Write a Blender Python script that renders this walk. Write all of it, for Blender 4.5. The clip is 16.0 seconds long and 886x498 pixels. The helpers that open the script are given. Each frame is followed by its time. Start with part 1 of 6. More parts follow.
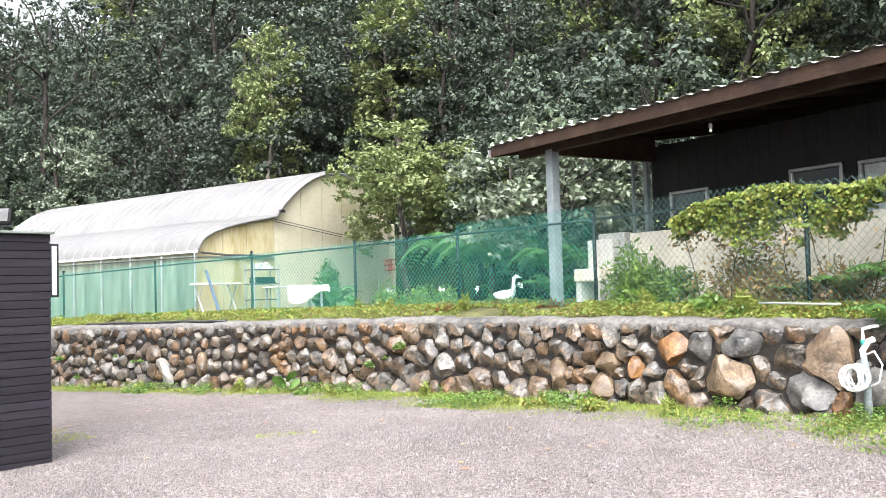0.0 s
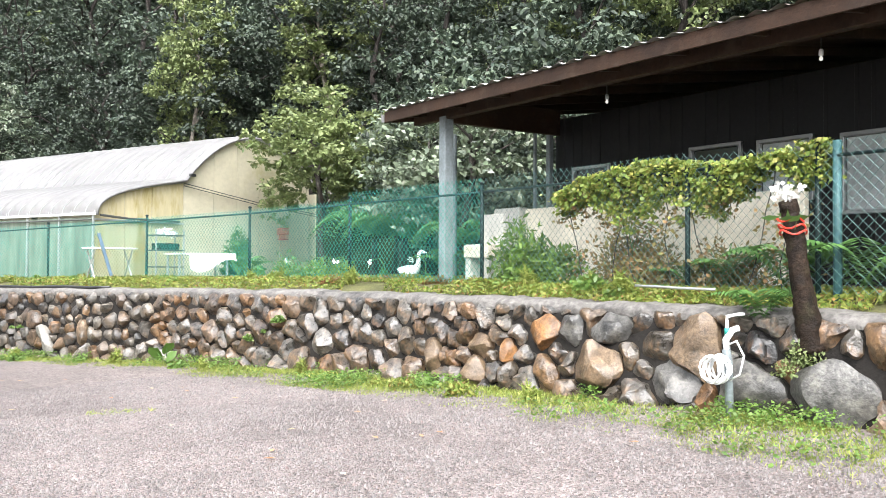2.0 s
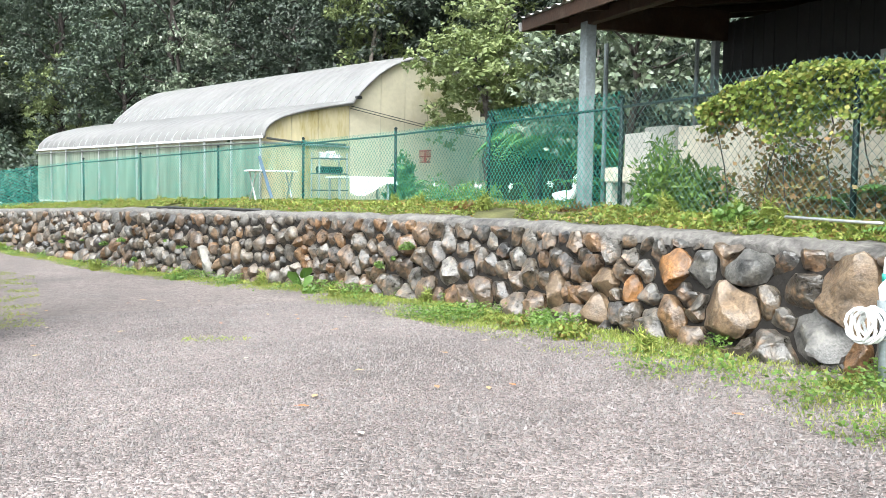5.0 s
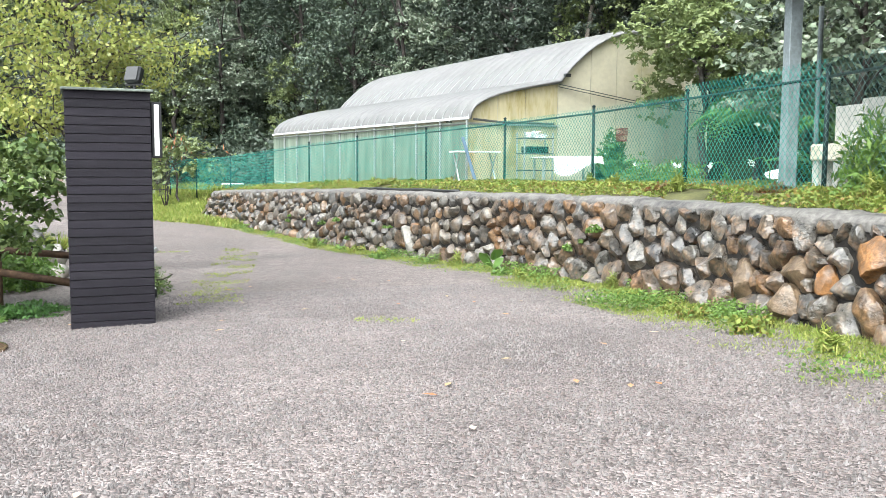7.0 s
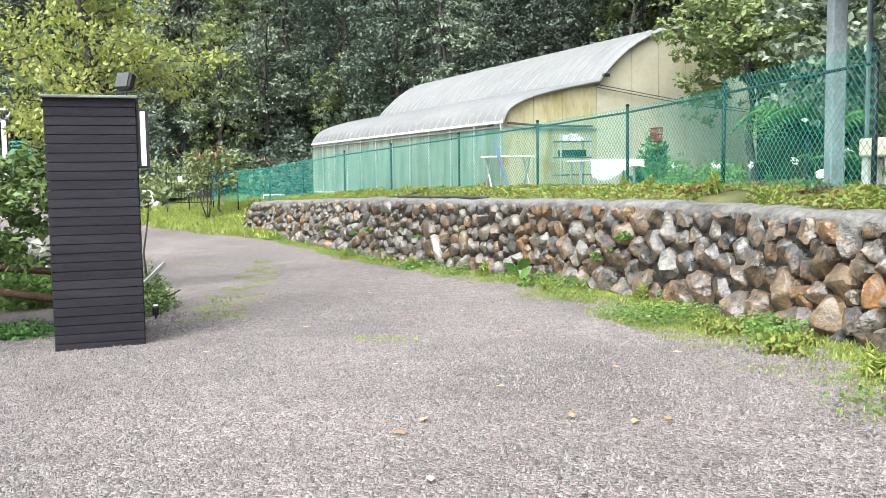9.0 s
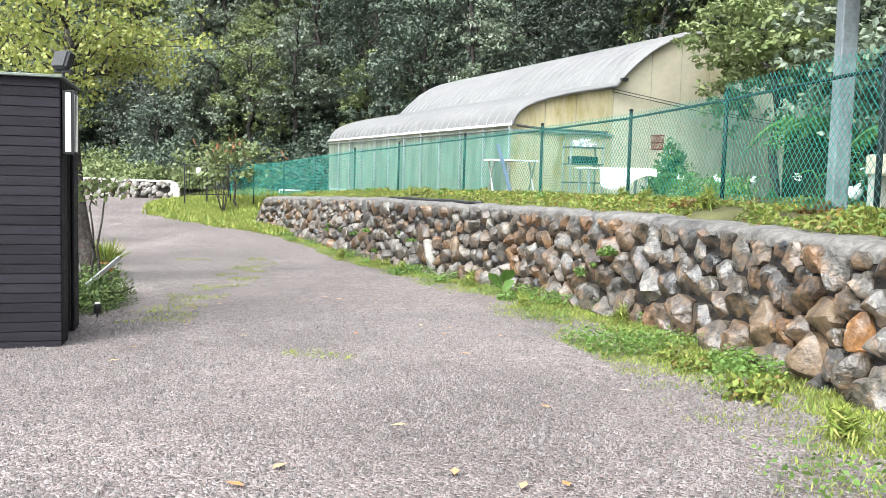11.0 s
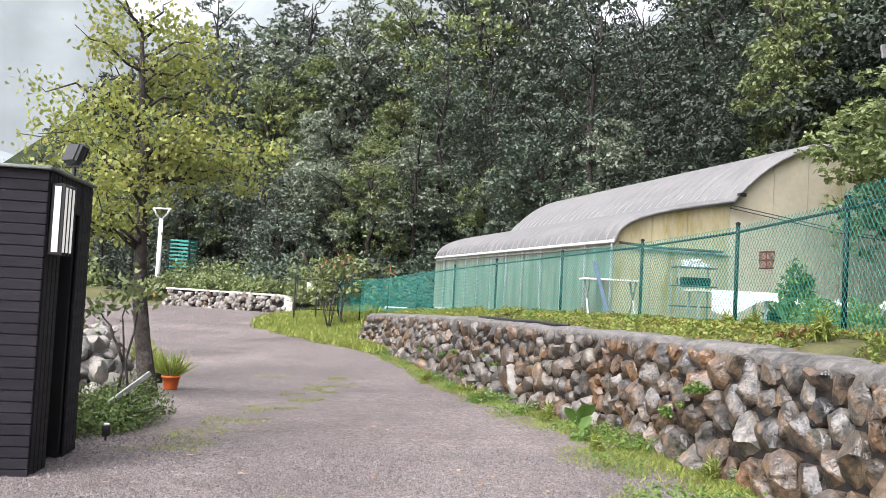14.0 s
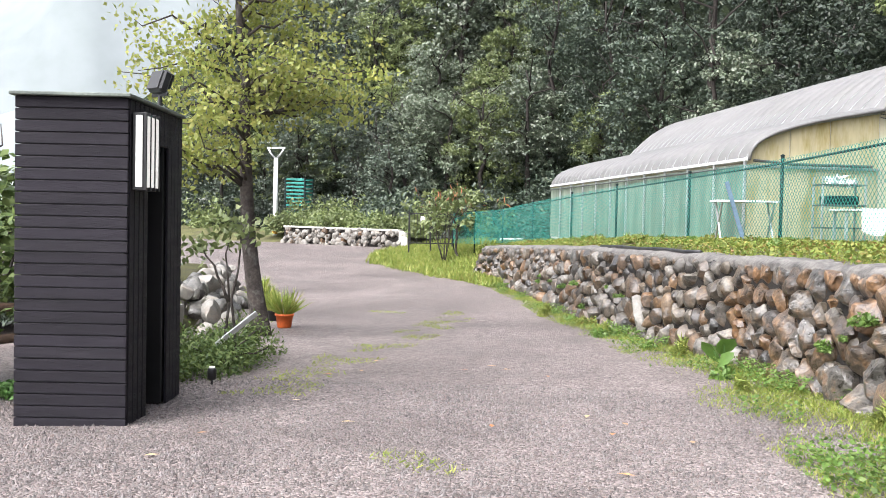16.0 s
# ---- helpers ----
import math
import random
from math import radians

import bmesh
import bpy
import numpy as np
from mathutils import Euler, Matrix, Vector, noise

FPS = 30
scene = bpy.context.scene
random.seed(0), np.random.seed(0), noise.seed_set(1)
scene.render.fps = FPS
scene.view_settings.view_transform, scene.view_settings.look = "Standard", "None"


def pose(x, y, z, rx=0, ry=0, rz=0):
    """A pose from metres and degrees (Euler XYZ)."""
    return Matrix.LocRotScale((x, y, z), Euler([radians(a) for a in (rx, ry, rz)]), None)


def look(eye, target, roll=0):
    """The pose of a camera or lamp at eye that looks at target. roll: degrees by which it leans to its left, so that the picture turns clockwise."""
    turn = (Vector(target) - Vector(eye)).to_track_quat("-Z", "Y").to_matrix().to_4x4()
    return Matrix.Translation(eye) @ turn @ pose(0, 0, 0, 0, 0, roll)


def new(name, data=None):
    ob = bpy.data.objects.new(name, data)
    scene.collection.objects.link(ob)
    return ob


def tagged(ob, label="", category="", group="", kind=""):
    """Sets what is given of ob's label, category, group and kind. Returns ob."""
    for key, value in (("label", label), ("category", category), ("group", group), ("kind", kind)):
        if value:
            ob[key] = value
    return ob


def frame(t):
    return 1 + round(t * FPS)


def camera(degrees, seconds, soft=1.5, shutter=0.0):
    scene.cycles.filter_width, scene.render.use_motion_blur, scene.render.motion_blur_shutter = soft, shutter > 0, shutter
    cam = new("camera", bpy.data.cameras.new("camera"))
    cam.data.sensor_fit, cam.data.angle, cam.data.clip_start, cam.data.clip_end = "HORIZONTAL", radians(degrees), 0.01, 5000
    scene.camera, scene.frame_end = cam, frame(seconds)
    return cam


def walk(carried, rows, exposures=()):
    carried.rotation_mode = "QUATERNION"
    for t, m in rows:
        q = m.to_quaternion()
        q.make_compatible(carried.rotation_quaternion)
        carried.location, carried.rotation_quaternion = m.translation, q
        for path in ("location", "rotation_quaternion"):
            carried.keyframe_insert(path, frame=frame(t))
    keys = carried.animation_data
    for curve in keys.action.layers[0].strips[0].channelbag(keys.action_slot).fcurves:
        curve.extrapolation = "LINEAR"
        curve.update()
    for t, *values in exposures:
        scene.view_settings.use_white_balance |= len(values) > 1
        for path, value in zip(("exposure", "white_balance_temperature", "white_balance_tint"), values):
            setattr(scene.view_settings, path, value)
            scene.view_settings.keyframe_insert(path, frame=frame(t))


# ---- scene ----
cam = camera(52.9, 16.0, 0.7)
METRES, EYE, TILT, LEAN, TURN = 8.5, 1.4, 0.0, 0.0, -32.6
ROWS = [
    (0.0, 0.0, 0.0, 0.0, 0.08, 2.59, 1.71),
    (0.5, 0.0321, 0.0234, -0.0006, -0.54, 2.1, 0.8),
    (1.0, 0.065, 0.0557, -0.0042, -1.82, 1.98, 0.25),
    (1.5, 0.1002, 0.0754, -0.0069, -2.83, 1.89, 0.15),
    (2.0, 0.1278, 0.0964, -0.0078, -2.83, 1.09, -0.33),
    (2.5, 0.1483, 0.1264, -0.0099, -1.78, 0.77, -0.97),
    (3.0, 0.1662, 0.1503, -0.0138, 1.27, -0.07, 0.03),
    (3.5, 0.1873, 0.1722, -0.0134, 4.09, -1.35, -0.23),
    (6.0, 0.2719, 0.2637, -0.0059, 17.74, -4.82, 0.64),
    (6.5, 0.2868, 0.2732, -0.006, 22.81, -4.88, 1.12),
    (7.0, 0.3058, 0.2877, -0.0036, 25.07, -5.33, -0.31),
    (7.5, 0.3086, 0.3095, -0.0031, 25.76, -5.41, 0.07),
    (8.0, 0.3081, 0.3388, -0.0027, 26.84, -4.92, 0.52),
    (8.5, 0.3115, 0.3663, -0.0076, 28.0, -4.84, 1.31),
    (11.0, 0.3516, 0.5394, -0.0074, 31.03, -4.7, -1.57),
    (11.5, 0.3545, 0.5756, -0.0046, 30.96, -1.85, -1.48),
    (12.0, 0.3575, 0.6198, -0.0059, 32.6, 3.06, -2.86),
    (12.5, 0.3641, 0.6535, -0.0072, 33.73, 3.61, -2.73),
    (13.0, 0.3569, 0.6939, -0.0096, 33.67, 4.31, -3.0),
    (13.5, 0.345, 0.7191, -0.013, 35.04, 3.65, -3.72),
    (14.0, 0.3328, 0.743, -0.011, 39.34, 2.74, -3.01),
    (14.5, 0.3113, 0.7678, -0.0135, 40.41, 1.6, -1.87),
    (15.0, 0.292, 0.7889, -0.0161, 41.32, -0.17, -1.36),
    (15.5, 0.2734, 0.8073, -0.0171, 44.02, -1.85, -1.33),
    (16.0, 0.2619, 0.8214, -0.016, 46.72, -1.88, -1.23),
]
walk(cam, [(t, pose(0, 0, EYE, TILT, LEAN, TURN) @ pose(METRES * x, METRES * y, METRES * z, 90 + pitch, roll, yaw)) for t, x, y, z, yaw, pitch, roll in ROWS],
     exposures=[(0.0, 2.12, 6300, 11), (3.5, 2.05, 6250, 9), (6.0, 1.9, 6150, 5), (11.5, 1.88, 6150, 8), (12.2, 1.45, 6300, 15), (12.9, 1.47, 6300, 15), (14.0, 1.54, 6300, 15), (15.4, 1.84, 6300, 13), (16.0, 1.78, 6300, 13)])

# ---- light ----
world = bpy.data.worlds.new("sky")
world.use_nodes = True
scene.world = world
wt = world.node_tree
sky = wt.nodes.new("ShaderNodeTexSky")
sky.sky_type, sky.sun_disc = "NISHITA", False
sky.sun_elevation, sky.sun_rotation = radians(52), radians(215)
sky.air_density, sky.dust_density = 1.0, 4.0
pale = wt.nodes.new("ShaderNodeHueSaturation")
pale.inputs["Saturation"].default_value = 0.25
bg = wt.nodes["Background"]
bg.inputs["Strength"].default_value = 0.15
wt.links.new(sky.outputs[0], pale.inputs["Color"])
wt.links.new(pale.outputs[0], bg.inputs["Color"])
SUN = 1.5
sun = new("sun", bpy.data.lights.new("sun", "SUN"))
sun.data.energy, sun.data.angle, sun.data.color = SUN, radians(70), (1.0, 0.97, 0.92)
sun.matrix_world = look((-10, -12, 20), (0, 0, 0))

# ---- materials ----


def mat(name, base, rough=0.7, vary=0.25, scale=4.0, bump=0.2, fine=40.0, spec=0.4, metal=0.0, colors=(), island=False, per_object=0.0,
        stain=None, stain_scale=1.5, stain_amount=0.5, through_light=0.0, cells=0.0, stretch=(1, 1, 1), alpha=1.0):
    """A procedural surface: a base colour with variation at two sizes, fine relief, optional stains and optional light passing through."""
    m = bpy.data.materials.new(name)
    m.use_nodes = True
    nt = m.node_tree
    N, L = nt.nodes, nt.links
    p = N["Principled BSDF"]
    out = N["Material Output"]
    tc = N.new("ShaderNodeTexCoord")
    mp = N.new("ShaderNodeMapping")
    mp.inputs["Scale"].default_value = stretch
    geo = N.new("ShaderNodeNewGeometry")
    L.new((geo if per_object == 0 else tc).outputs["Position" if per_object == 0 else "Object"], mp.inputs[0])

    def noise_tex(sc, detail=4.0, ro=0.6):
        n = N.new("ShaderNodeTexNoise")
        n.inputs["Scale"].default_value, n.inputs["Detail"].default_value, n.inputs["Roughness"].default_value = sc, detail, ro
        L.new(mp.outputs[0], n.inputs["Vector"])
        return n

    def mixc(fac, a, b, mode="MIX"):
        mx = N.new("ShaderNodeMix")
        mx.data_type, mx.blend_type = "RGBA", mode
        for sock, val in ((mx.inputs[0], fac), (mx.inputs[6], a), (mx.inputs[7], b)):
            if isinstance(val, (int, float)):
                sock.default_value = val
            elif isinstance(val, tuple):
                sock.default_value = (*val[:3], 1)
            else:
                L.new(val, sock)
        return mx.outputs[2]
    big, small = noise_tex(scale), noise_tex(fine, 3.0)
    if colors:
        ramp = N.new("ShaderNodeValToRGB")
        ramp.color_ramp.interpolation = "LINEAR"
        els = ramp.color_ramp.elements
        cols = [base, *colors]
        while len(els) < len(cols):
            els.new(0.5)
        for i, c in enumerate(cols):
            els[i].position, els[i].color = i / (len(cols) - 1), (*c, 1)
        if island:
            L.new(geo.outputs["Random Per Island"], ramp.inputs[0])
        else:
            oi = N.new("ShaderNodeObjectInfo")
            L.new(oi.outputs["Random"], ramp.inputs[0])
        col = ramp.outputs[0]
    else:
        rgb = N.new("ShaderNodeRGB")
        rgb.outputs[0].default_value = (*base, 1)
        col = rgb.outputs[0]
    sc = N.new("ShaderNodeMapRange")
    sc.inputs["From Min"].default_value, sc.inputs["From Max"].default_value = 0.3, 0.7
    sc.inputs["To Min"].default_value, sc.inputs["To Max"].default_value = 1 - vary, 1 + vary
    L.new(big.outputs[0], sc.inputs[0])
    sc2 = N.new("ShaderNodeMapRange")
    sc2.inputs["From Min"].default_value, sc2.inputs["From Max"].default_value = 0.3, 0.7
    sc2.inputs["To Min"].default_value, sc2.inputs["To Max"].default_value = 1 - vary * 0.6, 1 + vary * 0.6
    L.new(small.outputs[0], sc2.inputs[0])
    col = mixc(1.0, col, sc.outputs[0], "MULTIPLY")
    col = mixc(1.0, col, sc2.outputs[0], "MULTIPLY")
    if per_object:
        oi2 = N.new("ShaderNodeObjectInfo")
        hs = N.new("ShaderNodeHueSaturation")
        mr = N.new("ShaderNodeMapRange")
        mr.inputs["To Min"].default_value, mr.inputs["To Max"].default_value = 1 - per_object, 1 + per_object
        L.new(oi2.outputs["Random"], mr.inputs[0])
        L.new(mr.outputs[0], hs.inputs["Value"])
        L.new(col, hs.inputs["Color"])
        col = hs.outputs[0]
    if stain:
        st = noise_tex(stain_scale, 5.0, 0.7)
        rp = N.new("ShaderNodeMapRange")
        rp.inputs["From Min"].default_value, rp.inputs["From Max"].default_value = 0.52, 0.68
        rp.inputs["To Max"].default_value = stain_amount
        L.new(st.outputs[0], rp.inputs[0])
        col = mixc(rp.outputs[0], col, stain)
    L.new(col, p.inputs["Base Color"])
    rr = N.new("ShaderNodeMapRange")
    rr.inputs["From Min"].default_value, rr.inputs["From Max"].default_value = 0.3, 0.7
    rr.inputs["To Min"].default_value, rr.inputs["To Max"].default_value = max(rough - 0.12, 0.04), min(rough + 0.12, 1)
    L.new(big.outputs[0], rr.inputs[0])
    L.new(rr.outputs[0], p.inputs["Roughness"])
    p.inputs["Metallic"].default_value = metal
    p.inputs["Specular IOR Level"].default_value = spec
    p.inputs["Alpha"].default_value = alpha
    height, deep = small.outputs[0], 0.02
    if cells:
        vo = N.new("ShaderNodeTexVoronoi")
        vo.inputs["Scale"].default_value = cells
        L.new(mp.outputs[0], vo.inputs["Vector"])
        grey = N.new("ShaderNodeSeparateColor")
        L.new(vo.outputs["Color"], grey.inputs[0])
        lift = N.new("ShaderNodeMapRange")
        lift.inputs["To Min"].default_value, lift.inputs["To Max"].default_value = 0.3, 1.7
        L.new(grey.outputs[0], lift.inputs[0])
        col = mixc(1.0, col, lift.outputs[0], "MULTIPLY")
        warm = N.new("ShaderNodeMapRange")
        warm.inputs["To Max"].default_value = 0.35
        L.new(grey.outputs[1], warm.inputs[0])
        col = mixc(warm.outputs[0], col, (0.20, 0.145, 0.135))
        L.new(col, p.inputs["Base Color"])
        drop = N.new("ShaderNodeMath")
        drop.operation = "SUBTRACT"
        L.new(grey.outputs[2], drop.inputs[0])
        L.new(vo.outputs["Distance"], drop.inputs[1])
        height = drop.outputs[0]
        deep = 0.03
    if bump:
        b = N.new("ShaderNodeBump")
        b.inputs["Strength"].default_value, b.inputs["Distance"].default_value = bump, deep
        L.new(height, b.inputs["Height"])
        L.new(b.outputs[0], p.inputs["Normal"])
    if through_light:
        tr = N.new("ShaderNodeBsdfTranslucent")
        L.new(col, tr.inputs[0])
        ms = N.new("ShaderNodeMixShader")
        ms.inputs[0].default_value = through_light
        L.new(p.outputs[0], ms.inputs[1])
        L.new(tr.outputs[0], ms.inputs[2])
        L.new(ms.outputs[0], out.inputs[0])
    return m


STONE = ((0.038, 0.035, 0.033), (0.078, 0.068, 0.057), (0.026, 0.026, 0.028), (0.123, 0.107, 0.085), (0.043, 0.041, 0.037), (0.082, 0.051, 0.029), (0.086, 0.076, 0.065), (0.098, 0.055, 0.025), (0.038, 0.036, 0.034))
M_stone = mat("wet_stone", STONE[0], 0.33, 0.75, 2.2, 0.4, 7.0, 0.6, colors=STONE[1:], per_object=0.2, stain=(0.15, 0.08, 0.032), stain_scale=1.8, stain_amount=0.6)
STONE_WALL = ((0.028, 0.027, 0.026), (0.085, 0.068, 0.048), (0.022, 0.022, 0.023), (0.115, 0.102, 0.083), (0.042, 0.038, 0.033), (0.098, 0.052, 0.022), (0.065, 0.059, 0.05), (0.115, 0.064, 0.027), (0.034, 0.033, 0.031), (0.125, 0.116, 0.10))
M_wallstone = mat("wet_wall_stone", STONE_WALL[0], 0.34, 0.75, 6.0, 0.8, 26.0, 0.7, colors=STONE_WALL[1:], per_object=0.2, stain=(0.22, 0.11, 0.04), stain_scale=5.0, stain_amount=0.6)
M_stone_far = mat("stone_far", STONE_WALL[0], 0.38, 0.7, 6.0, 0.7, 24.0, 0.6, colors=STONE_WALL[1:], island=True, stain=(0.20, 0.12, 0.055), stain_scale=4.0, stain_amount=0.4)
M_stone_orange = mat("ochre_stone", (0.175, 0.085, 0.03), 0.38, 0.7, 5.0, 0.5, 30.0, 0.55, stain=(0.14, 0.11, 0.085), stain_scale=6.0)
M_stone_tan = mat("tan_stone", (0.125, 0.088, 0.055), 0.4, 0.7, 5.0, 0.5, 30.0, 0.5, stain=(0.24, 0.15, 0.085), stain_scale=6.0)
M_stone_pale = mat("pale_stone", (0.19, 0.18, 0.16), 0.55, 0.3, 6.0, 0.5, 30.0, 0.5, stain=(0.25, 0.20, 0.15), stain_scale=4.0)
M_stone_grey = mat("grey_boulder", (0.075, 0.072, 0.066), 0.4, 0.7, 5.0, 0.5, 30.0, 0.5, stain=(0.22, 0.205, 0.17), stain_scale=6.0)
M_soil = mat("dark_joint_soil", (0.018, 0.016, 0.014), 0.9, 0.4, 3.0, 0.5, 30.0, 0.2)
M_cap = mat("worn_concrete_cap", (0.125, 0.117, 0.108), 0.65, 0.7, 3.5, 1.0, 16.0, 0.4, stain=(0.05, 0.048, 0.04), stain_scale=3.5, stain_amount=0.7)
M_gravel = mat("gravel", (0.163, 0.142, 0.134), 0.6, 0.4, 0.45, 0.7, 7.0, 0.3, cells=48.0, stain=(0.105, 0.095, 0.09), stain_scale=0.55, stain_amount=0.75)
M_pebble = mat("loose_pebble", (0.18, 0.16, 0.155), 0.55, 0.2, 3.0, 0.2, 60.0, 0.4, colors=((0.07, 0.064, 0.062), (0.165, 0.147, 0.142), (0.11, 0.10, 0.096), (0.21, 0.195, 0.19), (0.14, 0.105, 0.096)), island=True)
M_terrace = mat("terrace_soil", (0.085, 0.085, 0.035), 0.9, 0.45, 1.5, 0.7, 20.0, 0.2, stain=(0.09, 0.07, 0.05), stain_scale=1.2, stain_amount=0.8)
M_grass = mat("grass_blade", (0.22, 0.26, 0.055), 0.55, 0.2, 2.0, 0.0, 10.0, 0.3, colors=((0.15, 0.22, 0.042), (0.26, 0.30, 0.065), (0.33, 0.33, 0.10), (0.20, 0.28, 0.055)), island=True, through_light=0.35)
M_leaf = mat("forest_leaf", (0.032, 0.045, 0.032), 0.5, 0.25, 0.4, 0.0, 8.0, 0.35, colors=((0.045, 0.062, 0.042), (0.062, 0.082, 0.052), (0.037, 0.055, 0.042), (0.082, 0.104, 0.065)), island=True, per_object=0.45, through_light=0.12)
# Forest leaf made paler: distance haze is mixed into the colours.
M_leaf_hazed = mat("hazed_forest_leaf", (0.052, 0.068, 0.052), 0.55, 0.25, 0.4, 0.0, 8.0, 0.3, colors=((0.075, 0.094, 0.07), (0.095, 0.118, 0.085), (0.06, 0.08, 0.064), (0.125, 0.145, 0.105)), island=True, per_object=0.35, through_light=0.15)
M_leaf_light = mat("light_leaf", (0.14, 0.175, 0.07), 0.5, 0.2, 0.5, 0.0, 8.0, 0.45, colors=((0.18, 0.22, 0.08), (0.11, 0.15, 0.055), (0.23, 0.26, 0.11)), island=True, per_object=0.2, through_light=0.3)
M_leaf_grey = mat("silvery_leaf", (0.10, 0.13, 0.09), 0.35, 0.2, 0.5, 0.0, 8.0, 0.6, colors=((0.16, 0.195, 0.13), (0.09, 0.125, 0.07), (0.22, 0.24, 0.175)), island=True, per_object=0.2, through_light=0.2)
M_leaf_yard = mat("yard_tree_leaf", (0.21, 0.235, 0.08), 0.5, 0.25, 0.7, 0.0, 8.0, 0.4, colors=((0.27, 0.30, 0.07), (0.17, 0.22, 0.05), (0.33, 0.32, 0.09), (0.21, 0.25, 0.065)), island=True, through_light=0.4)
M_bark = mat("bark", (0.05, 0.042, 0.037), 0.9, 0.5, 6.0, 0.9, 25.0, 0.2, stain=(0.17, 0.165, 0.15), stain_scale=4.0, stain_amount=0.6)
M_bark_dark = mat("dark_wet_bark", (0.028, 0.024, 0.021), 0.85, 0.5, 6.0, 0.8, 25.0, 0.2)
M_bark_pale = mat("pale_bark", (0.24, 0.21, 0.18), 0.85, 0.4, 5.0, 0.6, 25.0, 0.2)
M_hill = mat("forest_floor", (0.022, 0.03, 0.014), 0.95, 0.5, 0.5, 0.8, 6.0, 0.1)
M_wire_old = mat("weathered_wire", (0.07, 0.15, 0.135), 0.4, 0.2, 3.0, 0.0, 30.0, 0.5)
M_green = mat("green_coated_wire", (0.02, 0.22, 0.18), 0.45, 0.15, 3.0, 0.0, 30.0, 0.5)
M_green_dark = mat("green_painted_post", (0.004, 0.014, 0.014), 0.5, 0.3, 3.0, 0.1, 30.0, 0.25)
M_rail = mat("fence_rail", (0.007, 0.018, 0.019), 0.5, 0.3, 3.0, 0.1, 30.0, 0.3)
M_film = mat("greenhouse_film", (0.245, 0.24, 0.236), 0.4, 0.12, 1.2, 0.15, 9.0, 0.5, stain=(0.25, 0.25, 0.23), stain_scale=1.0, stain_amount=0.5, through_light=0.35)
M_film_end = mat("greenhouse_end_sheet", (0.58, 0.54, 0.41), 0.45, 0.1, 0.8, 0.1, 9.0, 0.4, stain=(0.42, 0.38, 0.19), stain_scale=0.7, stain_amount=0.6, through_light=0.35)
M_film_aisle = mat("stained_aisle_sheet", (0.56, 0.50, 0.32), 0.45, 0.15, 1.0, 0.1, 9.0, 0.4, stain=(0.34, 0.26, 0.06), stain_scale=1.6, stain_amount=0.8, through_light=0.35, stretch=(1, 1, 0.25))
M_film_side = mat("greenhouse_side_curtain", (0.21, 0.25, 0.195), 0.5, 0.35, 2.5, 0.15, 9.0, 0.4, stain=(0.10, 0.15, 0.125), stain_scale=2.2, stain_amount=0.8, through_light=0.3, stretch=(1, 1, 0.15))
M_frame = mat("galvanised_tube", (0.45, 0.46, 0.46), 0.4, 0.2, 5.0, 0.05, 30.0, 0.5, metal=0.7)
M_dark_tube = mat("dark_roller_tube", (0.06, 0.065, 0.06), 0.5, 0.2, 5.0, 0.05, 30.0, 0.4)
M_plank = mat("charcoal_plank", (0.017, 0.015, 0.020), 0.6, 0.35, 2.0, 0.5, 60.0, 0.16, per_object=0.16, stretch=(0.25, 0.25, 6), stain=(0.036, 0.033, 0.038), stain_scale=1.0, stain_amount=0.5)
M_plank_cap = mat("weathered_cap_board", (0.14, 0.16, 0.14), 0.7, 0.3, 3.0, 0.3, 40.0, 0.3)
M_black = mat("black_metal", (0.012, 0.012, 0.013), 0.4, 0.2, 5.0, 0.0, 30.0, 0.5)
M_opal = mat("opal_lamp_glass", (0.82, 0.82, 0.78), 0.25, 0.03, 2.0, 0.0, 20.0, 0.5)
M_opal.node_tree.nodes["Principled BSDF"].inputs["Emission Color"].default_value = (1.0, 0.96, 0.88, 1)
M_opal.node_tree.nodes["Principled BSDF"].inputs["Emission Strength"].default_value = 0.14
M_roof = mat("corrugated_roof", (0.40, 0.39, 0.37), 0.5, 0.3, 1.5, 0.1, 20.0, 0.4, metal=0.3, stain=(0.16, 0.07, 0.035), stain_scale=1.2, stain_amount=0.8)
M_fascia = mat("rusty_fascia", (0.030, 0.015, 0.008), 0.7, 0.4, 2.0, 0.3, 25.0, 0.3, stain=(0.07, 0.05, 0.035), stain_scale=3.0)
M_house = mat("dark_ribbed_cladding", (0.009, 0.009, 0.010), 0.6, 0.3, 1.5, 0.1, 20.0, 0.35)
M_post = mat("grey_painted_post", (0.20, 0.23, 0.24), 0.6, 0.3, 2.0, 0.2, 25.0, 0.3, stain=(0.12, 0.14, 0.14), stain_scale=3.0)
M_panel = mat("stained_concrete_panel", (0.60, 0.55, 0.45), 0.85, 0.2, 1.0, 0.3, 25.0, 0.2, stain=(0.26, 0.19, 0.11), stain_scale=0.9, stain_amount=0.7)
M_concrete = mat("pale_concrete", (0.46, 0.45, 0.41), 0.85, 0.2, 1.5, 0.3, 25.0, 0.2, stain=(0.25, 0.24, 0.20), stain_scale=2.0)
M_alu = mat("aluminium_frame", (0.3, 0.3, 0.3), 0.4, 0.1, 5.0, 0.0, 30.0, 0.5, metal=0.5)
M_white = mat("white_plastic", (0.75, 0.76, 0.76), 0.4, 0.08, 4.0, 0.05, 30.0, 0.5)
M_terra = mat("orange_pot", (0.62, 0.13, 0.03), 0.55, 0.15, 6.0, 0.1, 40.0, 0.4)
M_red = mat("red_ribbon", (0.65, 0.04, 0.02), 0.45, 0.15, 6.0, 0.0, 40.0, 0.4)
glass = bpy.data.materials.new("window_glass")
